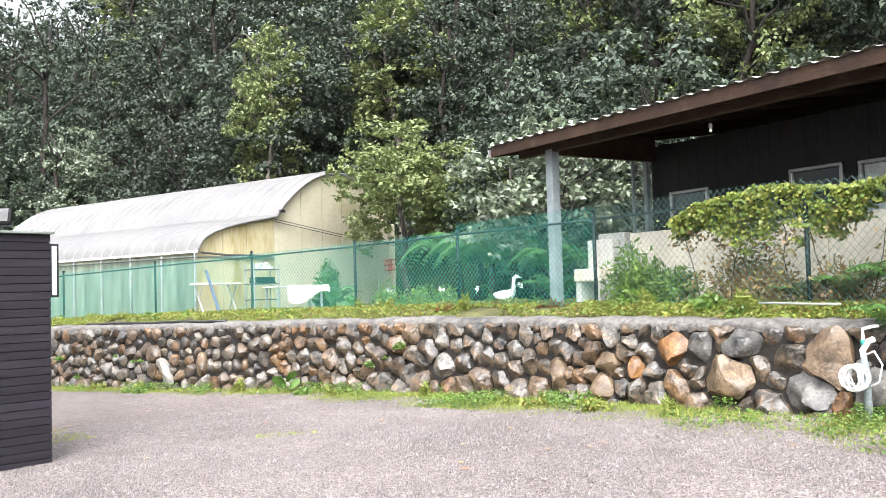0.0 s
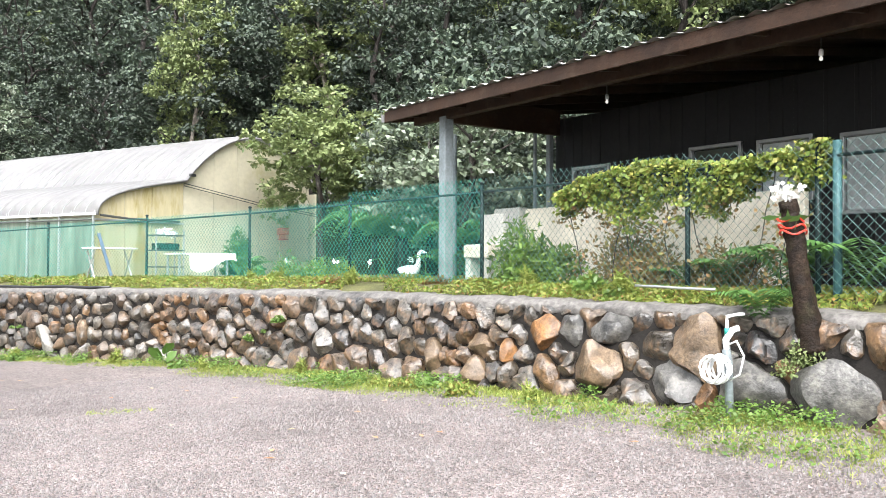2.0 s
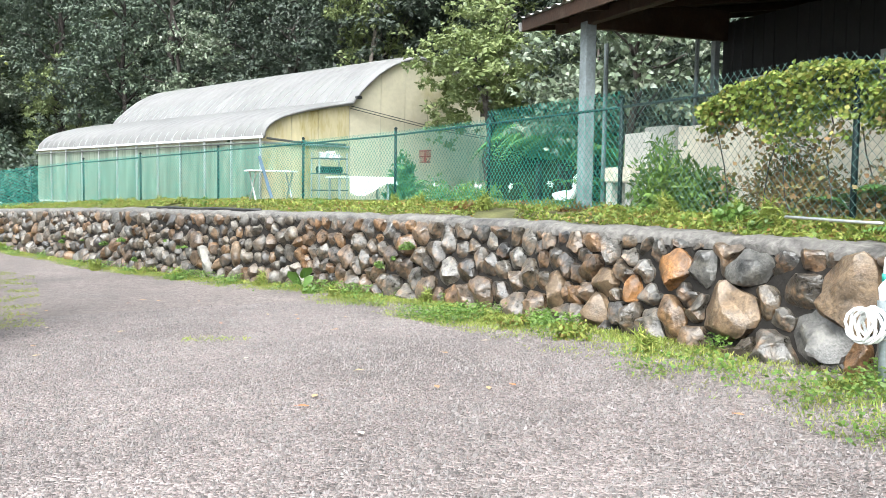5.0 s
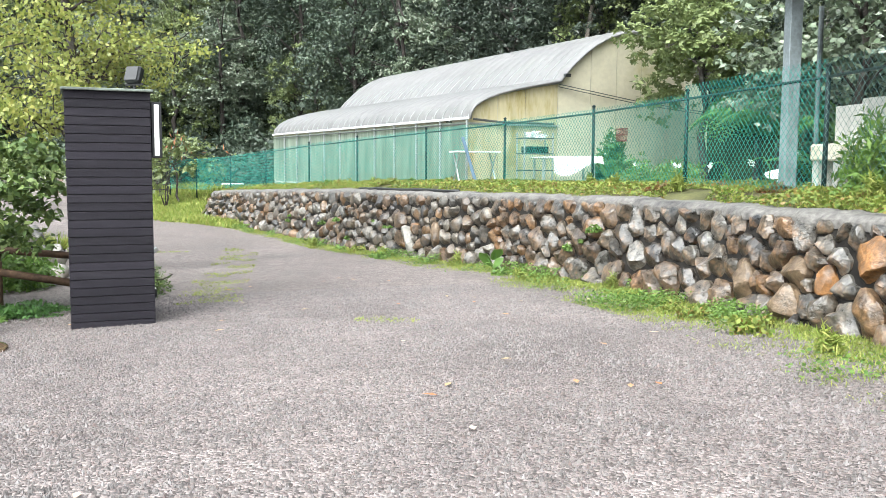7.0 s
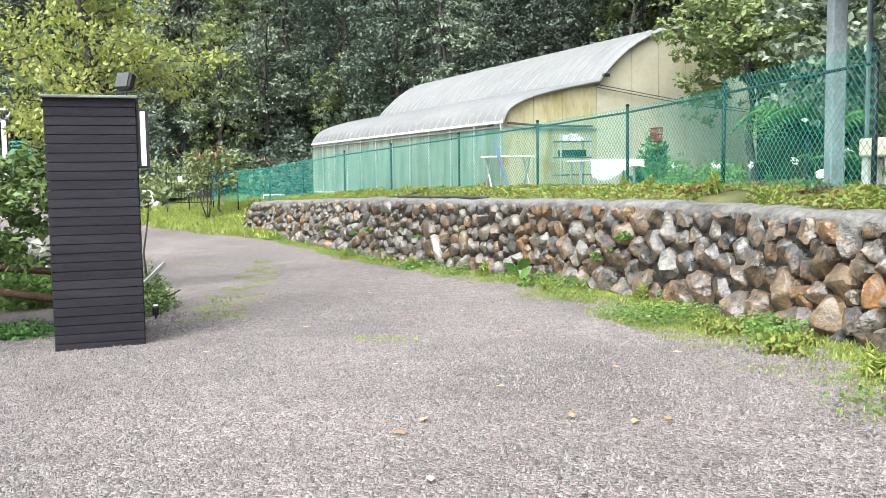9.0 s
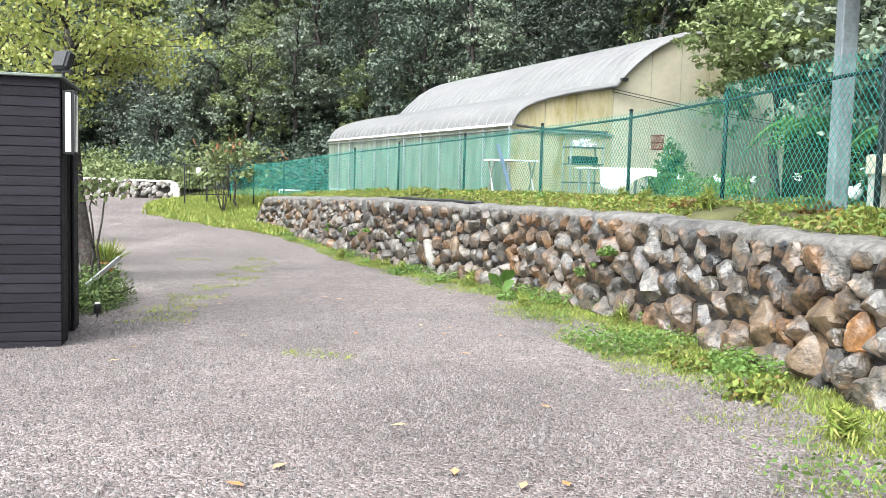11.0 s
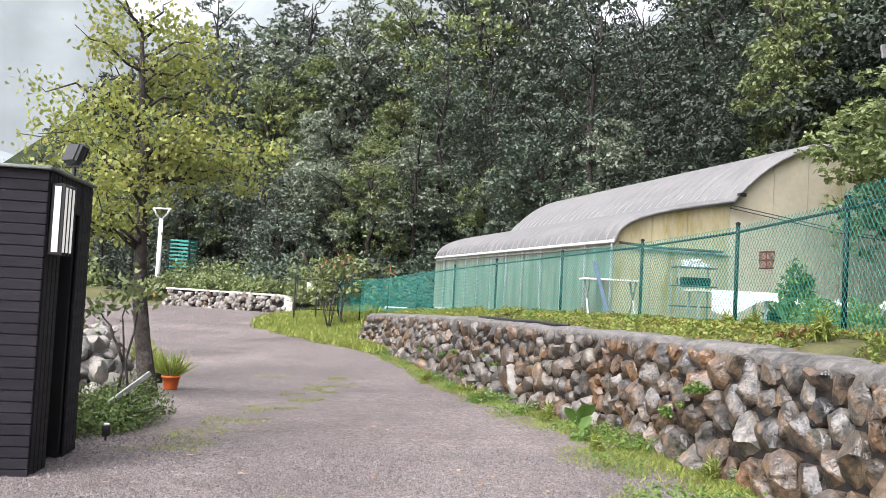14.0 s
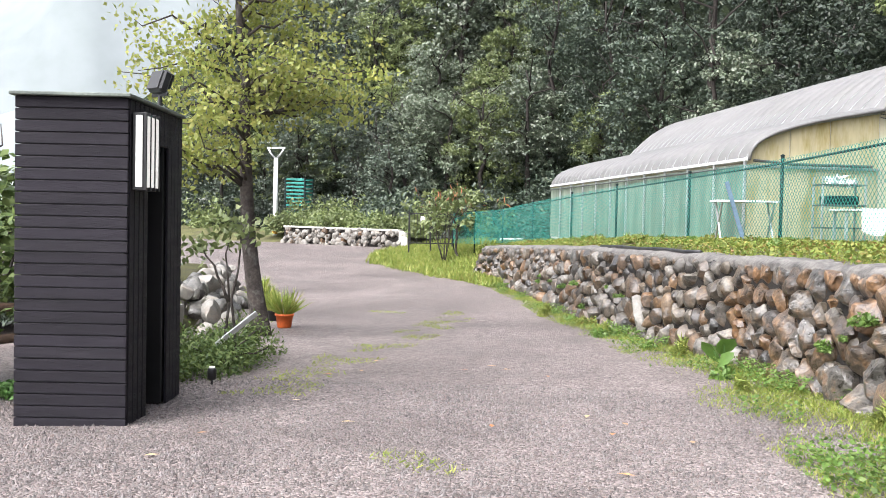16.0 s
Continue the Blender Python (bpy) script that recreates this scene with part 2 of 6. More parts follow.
glass.use_nodes = True
glass.node_tree.nodes["Principled BSDF"].inputs["Base Color"].default_value = (0.03, 0.035, 0.035, 1)
glass.node_tree.nodes["Principled BSDF"].inputs["Roughness"].default_value = 0.08
M_glass = glass
M_pane_pale = mat("pale_window_pane", (0.42, 0.44, 0.44), 0.3, 0.15, 1.5, 0.05, 20.0, 0.5)


# ---- building helpers ----
class Shape:
    """Collects vertices and faces for one mesh."""

    def __init__(self):
        self.v, self.f = [], []

    def add(self, verts, faces, m=None):
        o = len(self.v)
        self.v += [tuple(m @ Vector(p)) if m else tuple(p) for p in verts]
        self.f += [tuple(i + o for i in q) for q in faces]
        return self

    def box(self, size, m=None, bevel=0.006):
        """A box centred on the origin, its edges chamfered."""
        h = [s / 2 for s in size]
        b = min(bevel, min(h) * 0.45)
        vid, verts = {}, []
        for sx in (-1, 1):
            for sy in (-1, 1):
                for sz in (-1, 1):
                    for a in range(3):
                        s = (sx, sy, sz)
                        vid[s, a] = len(verts)
                        verts.append([s[k] * (h[k] if k == a else h[k] - b) for k in range(3)])
        faces = []
        for a in range(3):
            j, k = (a + 1) % 3, (a + 2) % 3

            def key(sa, sj, sk):
                s = [0, 0, 0]
                s[a], s[j], s[k] = sa, sj, sk
                return tuple(s)
            for sa in (-1, 1):
                q = [vid[key(sa, p, r), a] for p, r in ((-1, -1), (1, -1), (1, 1), (-1, 1))]
                faces.append(q if sa > 0 else q[::-1])
            for sj in (-1, 1):
                for sk in (-1, 1):
                    q = [vid[key(-1, sj, sk), j], vid[key(1, sj, sk), j], vid[key(1, sj, sk), k], vid[key(-1, sj, sk), k]]
                    faces.append(q[::-1] if sj * sk > 0 else q)
        for sx in (-1, 1):
            for sy in (-1, 1):
                for sz in (-1, 1):
                    q = [vid[(sx, sy, sz), a] for a in range(3)]
                    faces.append(q if sx * sy * sz > 0 else q[::-1])
        return self.add(verts, faces, m)

    def beam(self, p, q, w, h, bevel=0.004):
        p, q = Vector(p), Vector(q)
        d = q - p
        m = Matrix.Translation((p + q) / 2) @ d.to_track_quat("X", "Z").to_matrix().to_4x4()
        return self.box((d.length, w, h), m, bevel)

    def tube(self, pts, radii, n=8, cap=True):
        """A round tube along points."""
        pts = [Vector(p) for p in pts]
        if isinstance(radii, (int, float)):
            radii = [radii] * len(pts)
        verts, faces = [], []
        side = None
        for i, p in enumerate(pts):
            t = (pts[min(i + 1, len(pts) - 1)] - pts[max(i - 1, 0)]).normalized()
            if side is None:
                side = t.orthogonal().normalized()
            side = (side - t * side.dot(t)).normalized()
            up = t.cross(side)
            for k in range(n):
                a = 2 * math.pi * k / n
                verts.append(p + radii[i] * (math.cos(a) * side + math.sin(a) * up))
        for i in range(len(pts) - 1):
            for k in range(n):
                faces.append((i * n + k, i * n + (k + 1) % n, (i + 1) * n + (k + 1) % n, (i + 1) * n + k))
        if cap:
            faces.append(tuple(range(n))[::-1])
            faces.append(tuple((len(pts) - 1) * n + k for k in range(n)))
        return self.add(verts, faces)

    def lathe(self, profile, n=16, m=None):
        """A round body from (radius, height) pairs."""
        verts = [(r * math.cos(2 * math.pi * k / n), r * math.sin(2 * math.pi * k / n), z) for r, z in profile for k in range(n)]
        faces = [(i * n + k, i * n + (k + 1) % n, (i + 1) * n + (k + 1) % n, (i + 1) * n + k) for i in range(len(profile) - 1) for k in range(n)]
        faces += [tuple(range(n))[::-1], tuple((len(profile) - 1) * n + k for k in range(n))]
        return self.add(verts, faces, m)

    def mesh(self, name, material, smooth=False):
        me = bpy.data.meshes.new(name)
        me.from_pydata(self.v, [], self.f)
        me.materials.append(material)
        if smooth:
            me.shade_smooth()
        me.update()
        return me


def part(name, shape, material, parent=None, label="", smooth=False):
    ob = new(name, shape.mesh(name, material, smooth) if isinstance(shape, Shape) else shape)
    if parent:
        ob.parent = parent
    if label:
        ob["label"] = label
    return ob


def thing(name, label, category, group="", m=None):
    ob = new(name)
    ob.empty_display_size = 0.2
    if m is not None:
        ob.matrix_world = m
    return tagged(ob, label, category, group)


def frond_quads(centres, dirs, lengths, widths, rng, flat=0.0, face=None):
    """Leaves: each a kite of two triangles, bent along its middle."""
    c, d = np.asarray(centres, float), np.asarray(dirs, float)
    n = len(c)
    d /= np.linalg.norm(d, axis=1, keepdims=True) + 1e-9
    r = rng.normal(size=(n, 3)) * (1 - flat) + np.array([0, 0, 1.0]) * flat * 3
    if face is not None:
        r = face + 0.45 * rng.normal(size=(n, 3))
    s = np.cross(d, r)
    s /= np.linalg.norm(s, axis=1, keepdims=True) + 1e-9
    L, W = np.broadcast_to(lengths, (n,))[:, None], np.broadcast_to(widths, (n,))[:, None]
    up = np.cross(s, d)
    a, b = c - d * L * 0.5, c + d * L * 0.5 - up * L * 0.12
    l, q = c + s * W * 0.5 - d * L * 0.08, c - s * W * 0.5 - d * L * 0.08
    verts = np.stack([a, q, b, l], 1).reshape(-1, 3)
    faces = np.arange(4 * n).reshape(n, 4)
    return verts, faces


def leaf_mesh(name, verts, faces, material):
    me = bpy.data.meshes.new(name)
    nv, nf = len(verts), len(faces)
    me.vertices.add(nv)
    me.vertices.foreach_set("co", np.asarray(verts, np.float32).ravel())
    me.loops.add(nf * 4)
    me.loops.foreach_set("vertex_index", np.asarray(faces, np.int32).ravel())
    me.polygons.add(nf)
    me.polygons.foreach_set("loop_start", np.arange(0, nf * 4, 4, dtype=np.int32))
    me.materials.append(material)
    me.update(calc_edges=True)
    me.validate()
    return me


# ---- plan ----
def road_z(x, y):
    """Height of the gravel yard and the lane."""
    h = np.interp(y, [-30, 0, 5, 10.6, 15, 19, 25, 37, 45, 50, 60, 200], [.2, .1, .03, -.2, -.32, -.48, -.62, -.70, -.4, -.25, -.15, -.1])
    k = np.interp(y, [30, 45], [.027, 0])
    return float(h + k * (min(max(x, -3), 8.5) - 8))


# foot of the retaining wall, from beside the yard to where it ends on the lane
FOOT = [(8.15, -14), (8.1, 0), (8.05, 4), (7.92, 6), (7.78, 8.5), (7.65, 10.4), (7.35, 12), (6.9, 13.8), (6.42, 15.6), (5.72, 17.6), (5.0, 19.6), (3.85, 22.9), (2.2, 28.3), (-0.2, 34.8), (-1.3, 37.1)]
FAR = [(-2.6, 39.3), (-5.0, 43.5), (-7.6, 49.0), (-11, 50.4), (-15.4, 51.6), (-24, 54), (-60, 64), (-140, 90)]
LINE = FOOT + FAR
SEG = [0.0]
for (ax, ay), (bx, by) in zip(LINE, LINE[1:]):
    SEG.append(SEG[-1] + math.hypot(bx - ax, by - ay))
WALL_END = SEG[len(FOOT) - 1]
SEG_A, LINE_X, LINE_Y = np.array(SEG), np.array([p[0] for p in LINE]), np.array([p[1] for p in LINE])


def line_at(s, d=0.0):
    """The point s metres along the wall's foot and d metres behind it."""
    x, x1, x0 = np.interp((s, s + 0.8, s - 0.8), SEG_A, LINE_X)
    y, y1, y0 = np.interp((s, s + 0.8, s - 0.8), SEG_A, LINE_Y)
    tx, ty = x1 - x0, y1 - y0
    n = math.hypot(tx, ty)
    return float(x + d * ty / n), float(y - d * tx / n), float(tx / n), float(ty / n)


def wall_top(y):
    return float(np.interp(y, [-14, 4, 8, 13, 19, 23, 28, 35, 37.1], [.95, .93, .92, .9, .8, .74, .6, .38, .28]))


HILL_D = 12.0


def terrace_z(s, d):
    x, y, *_ = line_at(s, 0)
    if s <= WALL_END:
        base = wall_top(y) + np.interp(d, [0.25, 0.7, 1.0, 2.5], [-0.02, 0.02, 0.15, 0.2])
    else:
        low = road_z(x, y)
        base = low + np.interp(d, [0, 1.5, 4], [0.02, 0.35, 0.7])
        if d < 0.05:
            return low - 0.04
        k = min((s - WALL_END) / 0.8, 1)
        base = (1 - k) * (wall_top(37.1) + 0.1) + k * base
    return float(base + min(max(0, d - HILL_D), 34) * 0.74 + max(0, d - HILL_D - 34) * 0.1)


def s_of(x, y):
    """Where along the wall, and how far behind it, the place (x, y) lies."""
    best = (1e9, 0, 0)
    for i in range(len(LINE) - 1):
        (ax, ay), (bx, by) = LINE[i], LINE[i + 1]
        ux, uy = bx - ax, by - ay
        ll = ux * ux + uy * uy
        k = min(max(((x - ax) * ux + (y - ay) * uy) / ll, 0), 1)
        px, py = ax + k * ux, ay + k * uy
        dd = math.hypot(x - px, y - py)
        if dd < best[0]:
            best = (dd, SEG[i] + k * math.sqrt(ll), ((x - px) * uy - (y - py) * ux))
    return best[1], math.copysign(best[0], best[2])


def ground_z(x, y):
    s, d = s_of(x, y)
    return terrace_z(s, d) if d > 0.25 else road_z(x, y)


# ---- the ground ----
def grid(xs, ys, zf, name, material):
    v = [(x, y, zf(x, y)) for y in ys for x in xs]
    n = len(xs)
    f = [(j * n + i, j * n + i + 1, (j + 1) * n + i + 1, (j + 1) * n + i) for j in range(len(ys) - 1) for i in range(n - 1)]
    return Shape().add(v, f).mesh(name, material, True)


xs = [-1500, -400, -150, -80, -50, -35, -25, *np.arange(-18, 12.01, 0.6).tolist(), 20, 60, 400, 1500]
ys = [-1500, -400, -100, -40, -25, *np.arange(-16, 62, 0.6).tolist(), 75, 110, 200, 500, 1500]
ground = tagged(new("ground", grid([float(x) for x in xs], [float(y) for y in ys], lambda x, y: road_z(x, y) + 0.012 * noise.noise((x * 0.9, y * 0.9, 0)), "ground", M_gravel)),
                "wet grey-brown crushed gravel yard and lane", "ground", kind="structure")
ds = [0.0, 0.3, 0.58, 0.85, 1.2, 1.8, 2.6, 4, 6, 9, 12, 15, 19, 24, 30, 38, 48, 60, 80]
ss = [float(q) for q in np.arange(0, SEG[-2], 0.7)]
tv, tf = [], []
for s in ss:
    for d in ds:
        d = max(d, 0.7) if s < WALL_END else d
        x, y, *_ = line_at(s, d)
        tv.append((x, y, terrace_z(s, d) + (0.05 * noise.noise((x, y, 3)) if d < 12 else 0.6 * noise.noise((x * 0.2, y * 0.2, 3)))))
nd = len(ds)
for i in range(len(ss) - 1):
    for j in range(nd - 1):
        tf.append((i * nd + j, i * nd + j + 1, (i + 1) * nd + j + 1, (i + 1) * nd + j))
terrace = tagged(new("terrace_ground", Shape().add(tv, tf).mesh("terrace_ground", M_terrace, True)), "grassy earth terrace rising into a wooded hillside", "ground", kind="structure")
terrace.data.materials.append(M_hill)
for i, poly in enumerate(terrace.data.polygons):
    poly.material_index = 1 if ds[i % (nd - 1)] >= 6 else 0

# ---- greenhouse ----
GH = Matrix.Translation((7.12, 23.2, 0)) @ Matrix.Rotation(math.atan2(.367, .93), 4, "Z")   # x along the gable, y along the length
GH_LEN, GH_FLOOR = 15.4, 0.85


def gh_profile():
    """Roof outline across the gable: a low curved aisle, then the main arch."""
    low = [(u, 2.55 + 1.07 * (u / 2.8) ** 0.4) for u in (0, 0.02, 0.07, 0.16, 0.32, 0.55, 0.9, 1.4, 2.0, 2.8)]
    main = [(u, 3.62 + 1.49 * (1 - ((u - 5.55) / 2.75) ** 2) ** 0.93) for u in np.linspace(2.8, 8.3, 19)]
    return low, main


def build_greenhouse():
    g = thing("greenhouse", "arched plastic-film greenhouse with lower side aisle and stained end", "greenhouse", m=GH)
    low, main = gh_profile()
    bays = 32

    def skin(name, prof, label):
        s = Shape()
        rows = []
        steps = bays * 4
        for i in range(steps + 1):
            y = -0.12 + (GH_LEN + 0.12) * i / steps
            ph = (i % 4) / 4
            bulge = 0.11 * math.sin(math.pi * ph)
            rows.append([(u, y, z + bulge * min(1, (0.15 + j) / 2.5)) for j, (u, z) in enumerate(prof)])
        n = len(prof)
        s.add([p for r in rows for p in r], [(i * n + j, i * n + j + 1, (i + 1) * n + j + 1, (i + 1) * n + j) for i in range(steps) for j in range(n - 1)])
        return part(name, s, M_film, g, label, True)
    skin("aisle_roof", low, "ribbed translucent white film")
    skin("arch_roof", main, "ribbed translucent white film")
    # hoops
    for prof, nm in ((low, "aisle_hoop"), (main, "arch_hoop")):
        for k in range(0, bays + 1, 2):
            y = GH_LEN * k / bays
            part(nm, Shape().tube([(u, y, z - 0.03) for u, z in prof], 0.018, 6), M_frame, g)
        for k in range(bays + 1):
            y = -0.12 + (GH_LEN + 0.12) * k / bays
            part("film_strap", Shape().tube([(u, y, z + 0.012) for u, z in prof], 0.012, 4), M_frame, g, "grey strap over the film")
        part("edge_hoop", Shape().tube([(u, -0.12, z + 0.01) for u, z in prof], 0.035, 6), M_film, g, "rolled white film edge", True)
    # end wall in upright sheets
    outline = [(0, low[0][1])] + low[1:] + main[1:]

    def height(u):
        return float(np.interp(u, [p[0] for p in outline], [p[1] for p in outline])) - 0.02
    cuts = [0.0, 0.9, 1.75, 2.8, 3.9, 4.8, 5.7, 6.6, 7.4, 8.3]
    for a, b in zip(cuts, cuts[1:]):
        lo = GH_FLOOR
        us = np.linspace(a + 0.012, b - 0.012, 6)
        s = Shape()
        v = []
        for u in us:
            for y in (0.0, 0.03):
                v += [(u, y, lo), (u, y, height(u))]
        f = []
        for i in range(5):
            o = i * 4
            f += [(o, o + 4, o + 5, o + 1), (o + 2, o + 3, o + 7, o + 6), (o + 1, o + 5, o + 7, o + 3), (o, o + 2, o + 6, o + 4)]
        f += [(0, 1, 3, 2), (20, 22, 23, 21)]
        part("end_sheet", s.add(v, f), M_film_aisle if b < 2.9 else M_film_end, g, "yellow-stained film sheet" if b < 2.9 else "")
        part("end_stud", Shape().beam((b, 0.05, GH_FLOOR - 0.2), (b, 0.05, height(b) - 0.02), 0.05, 0.04), M_frame, g)
    for z, u0, u1 in ((2.45, 0.0, 2.8),):
        part("end_rail", Shape().beam((u0, -0.02, z), (u1, -0.02, z), 0.03, 0.05), M_frame, g)
    for dz in (0.0, 0.07):
        part("tension_cable", Shape().tube([(2.75, -0.1, 3.56 - dz), (5.5, -0.15, 3.2 - dz), (8.3, -0.1, 2.98 - dz)], 0.012, 5), M_dark_tube, g)
    part("roller_tube", Shape().tube([(0.1, -0.1, 2.56), (0.9, -0.14, 2.5), (2.6, -0.1, 2.5)], 0.03, 6), M_dark_tube, g)
    part("edge_fitting", Shape().box((0.18, 0.1, 0.08), pose(2.98, -0.16, 3.8)), M_black, g)
    # long side curtain, in bays
    for k in range(11):
        y0, y1 = GH_LEN * k / 11, GH_LEN * (k + 1) / 11
        s = Shape()
        nn = 12
        v = []
        for i in range(nn + 1):
            y = y0 + (y1 - y0) * i / nn
            w = 0.02 * math.sin(i * 2.1 + k)
            v += [(w, y, GH_FLOOR - 0.1), (w * 0.3, y, 2.5)]
        s.add(v, [(2 * i, 2 * i + 2, 2 * i + 3, 2 * i + 1) for i in range(nn)])
        part("side_curtain", s, M_film_side, g, "greenish roll-up film curtain", True)
        part("side_post", Shape().beam((-0.03, y0, GH_FLOOR - 0.3), (-0.03, y0, 2.6), 0.05, 0.05), M_frame, g)
    part("gutter_rail", Shape().tube([(-0.03, -0.1, 2.58), (-0.03, GH_LEN, 2.58)], 0.035, 6), M_white, g)
    part("roll_bar", Shape().tube([(-0.06, 0, 2.44), (-0.06, GH_LEN, 2.44)], 0.02, 6), M_dark_tube, g)
    # rear closing: far side wall and back end
    s = Shape().box((0.05, GH_LEN, 2.8), pose(8.3, GH_LEN / 2, GH_FLOOR + 1.4))
    part("rear_side_sheet", s, M_film_end, g)
    v = [(u, GH_LEN, GH_FLOOR) for u, _ in outline] + [(u, GH_LEN, z) for u, z in outline]
    n = len(outline)
    part("back_sheet", Shape().add(v, [(i, i + 1, n + i + 1, n + i) for i in range(n - 1)]), M_film_end, g)
    part("floor_plinth", Shape().box((8.25, GH_LEN, 0.5), pose(4.14, GH_LEN / 2, GH_FLOOR - 0.25)), M_concrete, g)
    return g


build_greenhouse()

# ---- fence ----
M_post_green = mat("faded_green_post", (0.03, 0.085, 0.09), 0.5, 0.25, 3.0, 0.1, 30.0, 0.4)
FENCE = [(8.95, -6.5), (8.95, -2.9), (8.95, 1.3), (8.95, 4.8), (8.95, 6.3), (8.95, 9.85), (8.75, 13.2), (8.33, 16.4), (7.4, 19.85), (6.05, 23.15), (4.44, 26.6), (3.0, 30.1), (1.4, 33.5), (-0.2, 36.9), (-2.0, 40.4), (-3.6, 43.4)]


def fence_base(x, y):
    return float(np.interp(y, [-10, 4, 13.3, 16.5, 20, 23.2, 26.7, 30.5, 37, 44], [1.1, 1.08, 1.08, 1.05, 1.0, 0.92, 0.8, 0.7, 0.35, 0.2]))


def build_fence():
    g = thing("chain_link_fence", "green chain-link fence with dark posts along the terrace", "fence")
    H, pitch = 1.28, 0.1
    for i, (x, y) in enumerate(FENCE):
        z = fence_base(x, y)
        s = Shape().tube([(x, y, z - 0.35), (x, y, z + H + 0.12)], 0.028, 8)
        s.lathe([(0.036, 0), (0.036, 0.02), (0.0, 0.04)], 8, pose(x, y, z + H + 0.11))
        part("post", s, M_green_dark, g, "", True)
    for y in (4.62,):
        part("gate_post", Shape().tube([(8.97, y, 0.8), (8.97, y, 2.5)], 0.04, 10), M_post_green, g, "thick faded green gate post", True)
    for (ax, ay), (bx, by) in zip(FENCE, FENCE[1:]):
        az, bz = fence_base(ax, ay), fence_base(bx, by)
        part("top_rail", Shape().tube([(ax, ay, az + H), (bx, by, bz + H)], 0.018, 6), M_rail, g, "", True)
        L = math.hypot(bx - ax, by - ay)
        ux, uy = (bx - ax) / L, (by - ay) / L
        top = H + (0.12 if ay < 6 else (0.17 if ay < 13 else 0.05))
        wire = 0.0021 if by < 10 else (0.003 if by < 17 else 0.0042)
        s = Shape()
        for sign in (1, -1):
            k = -int(top / pitch) - 1
            while k * pitch < L + top:
                a0 = k * pitch
                # diagonal from the ground up, clipped to the bay
                p0, p1 = (a0, 0.0), (a0 + top, top)
                t0 = max(0.0, -a0 / top)
                t1 = min(1.0, (L - a0) / top)
                if t1 > t0:
                    ends = []
                    for t in (t0, t1):
                        q = p0[0] + (p1[0] - p0[0]) * t
                        h = top * t
                        if sign < 0:
                            q = L - q
                        z = az + (bz - az) * q / L + h + 0.02
                        ends.append(Vector((ax + ux * q - uy * 0.03 + sign * uy * 0.003, ay + uy * q + ux * 0.03 - sign * ux * 0.003, z)))
                    a, b = ends
                    d = (b - a).normalized()
                    n1 = Vector((-uy, ux, 0))
                    n2 = d.cross(n1)
                    v = []
                    for e in (a, b):
                        for an in (90, 210, 330):
                            v.append(e + wire * (math.cos(radians(an)) * n1 + math.sin(radians(an)) * n2))
                    s.add(v, [(0, 1, 4, 3), (1, 2, 5, 4), (2, 0, 3, 5)])
                k += 1
        part("wire_mesh", s, M_wire_old if by < 10 else M_green, g, "diamond wire mesh")
    return g


build_fence()

# ---- house with porch ----


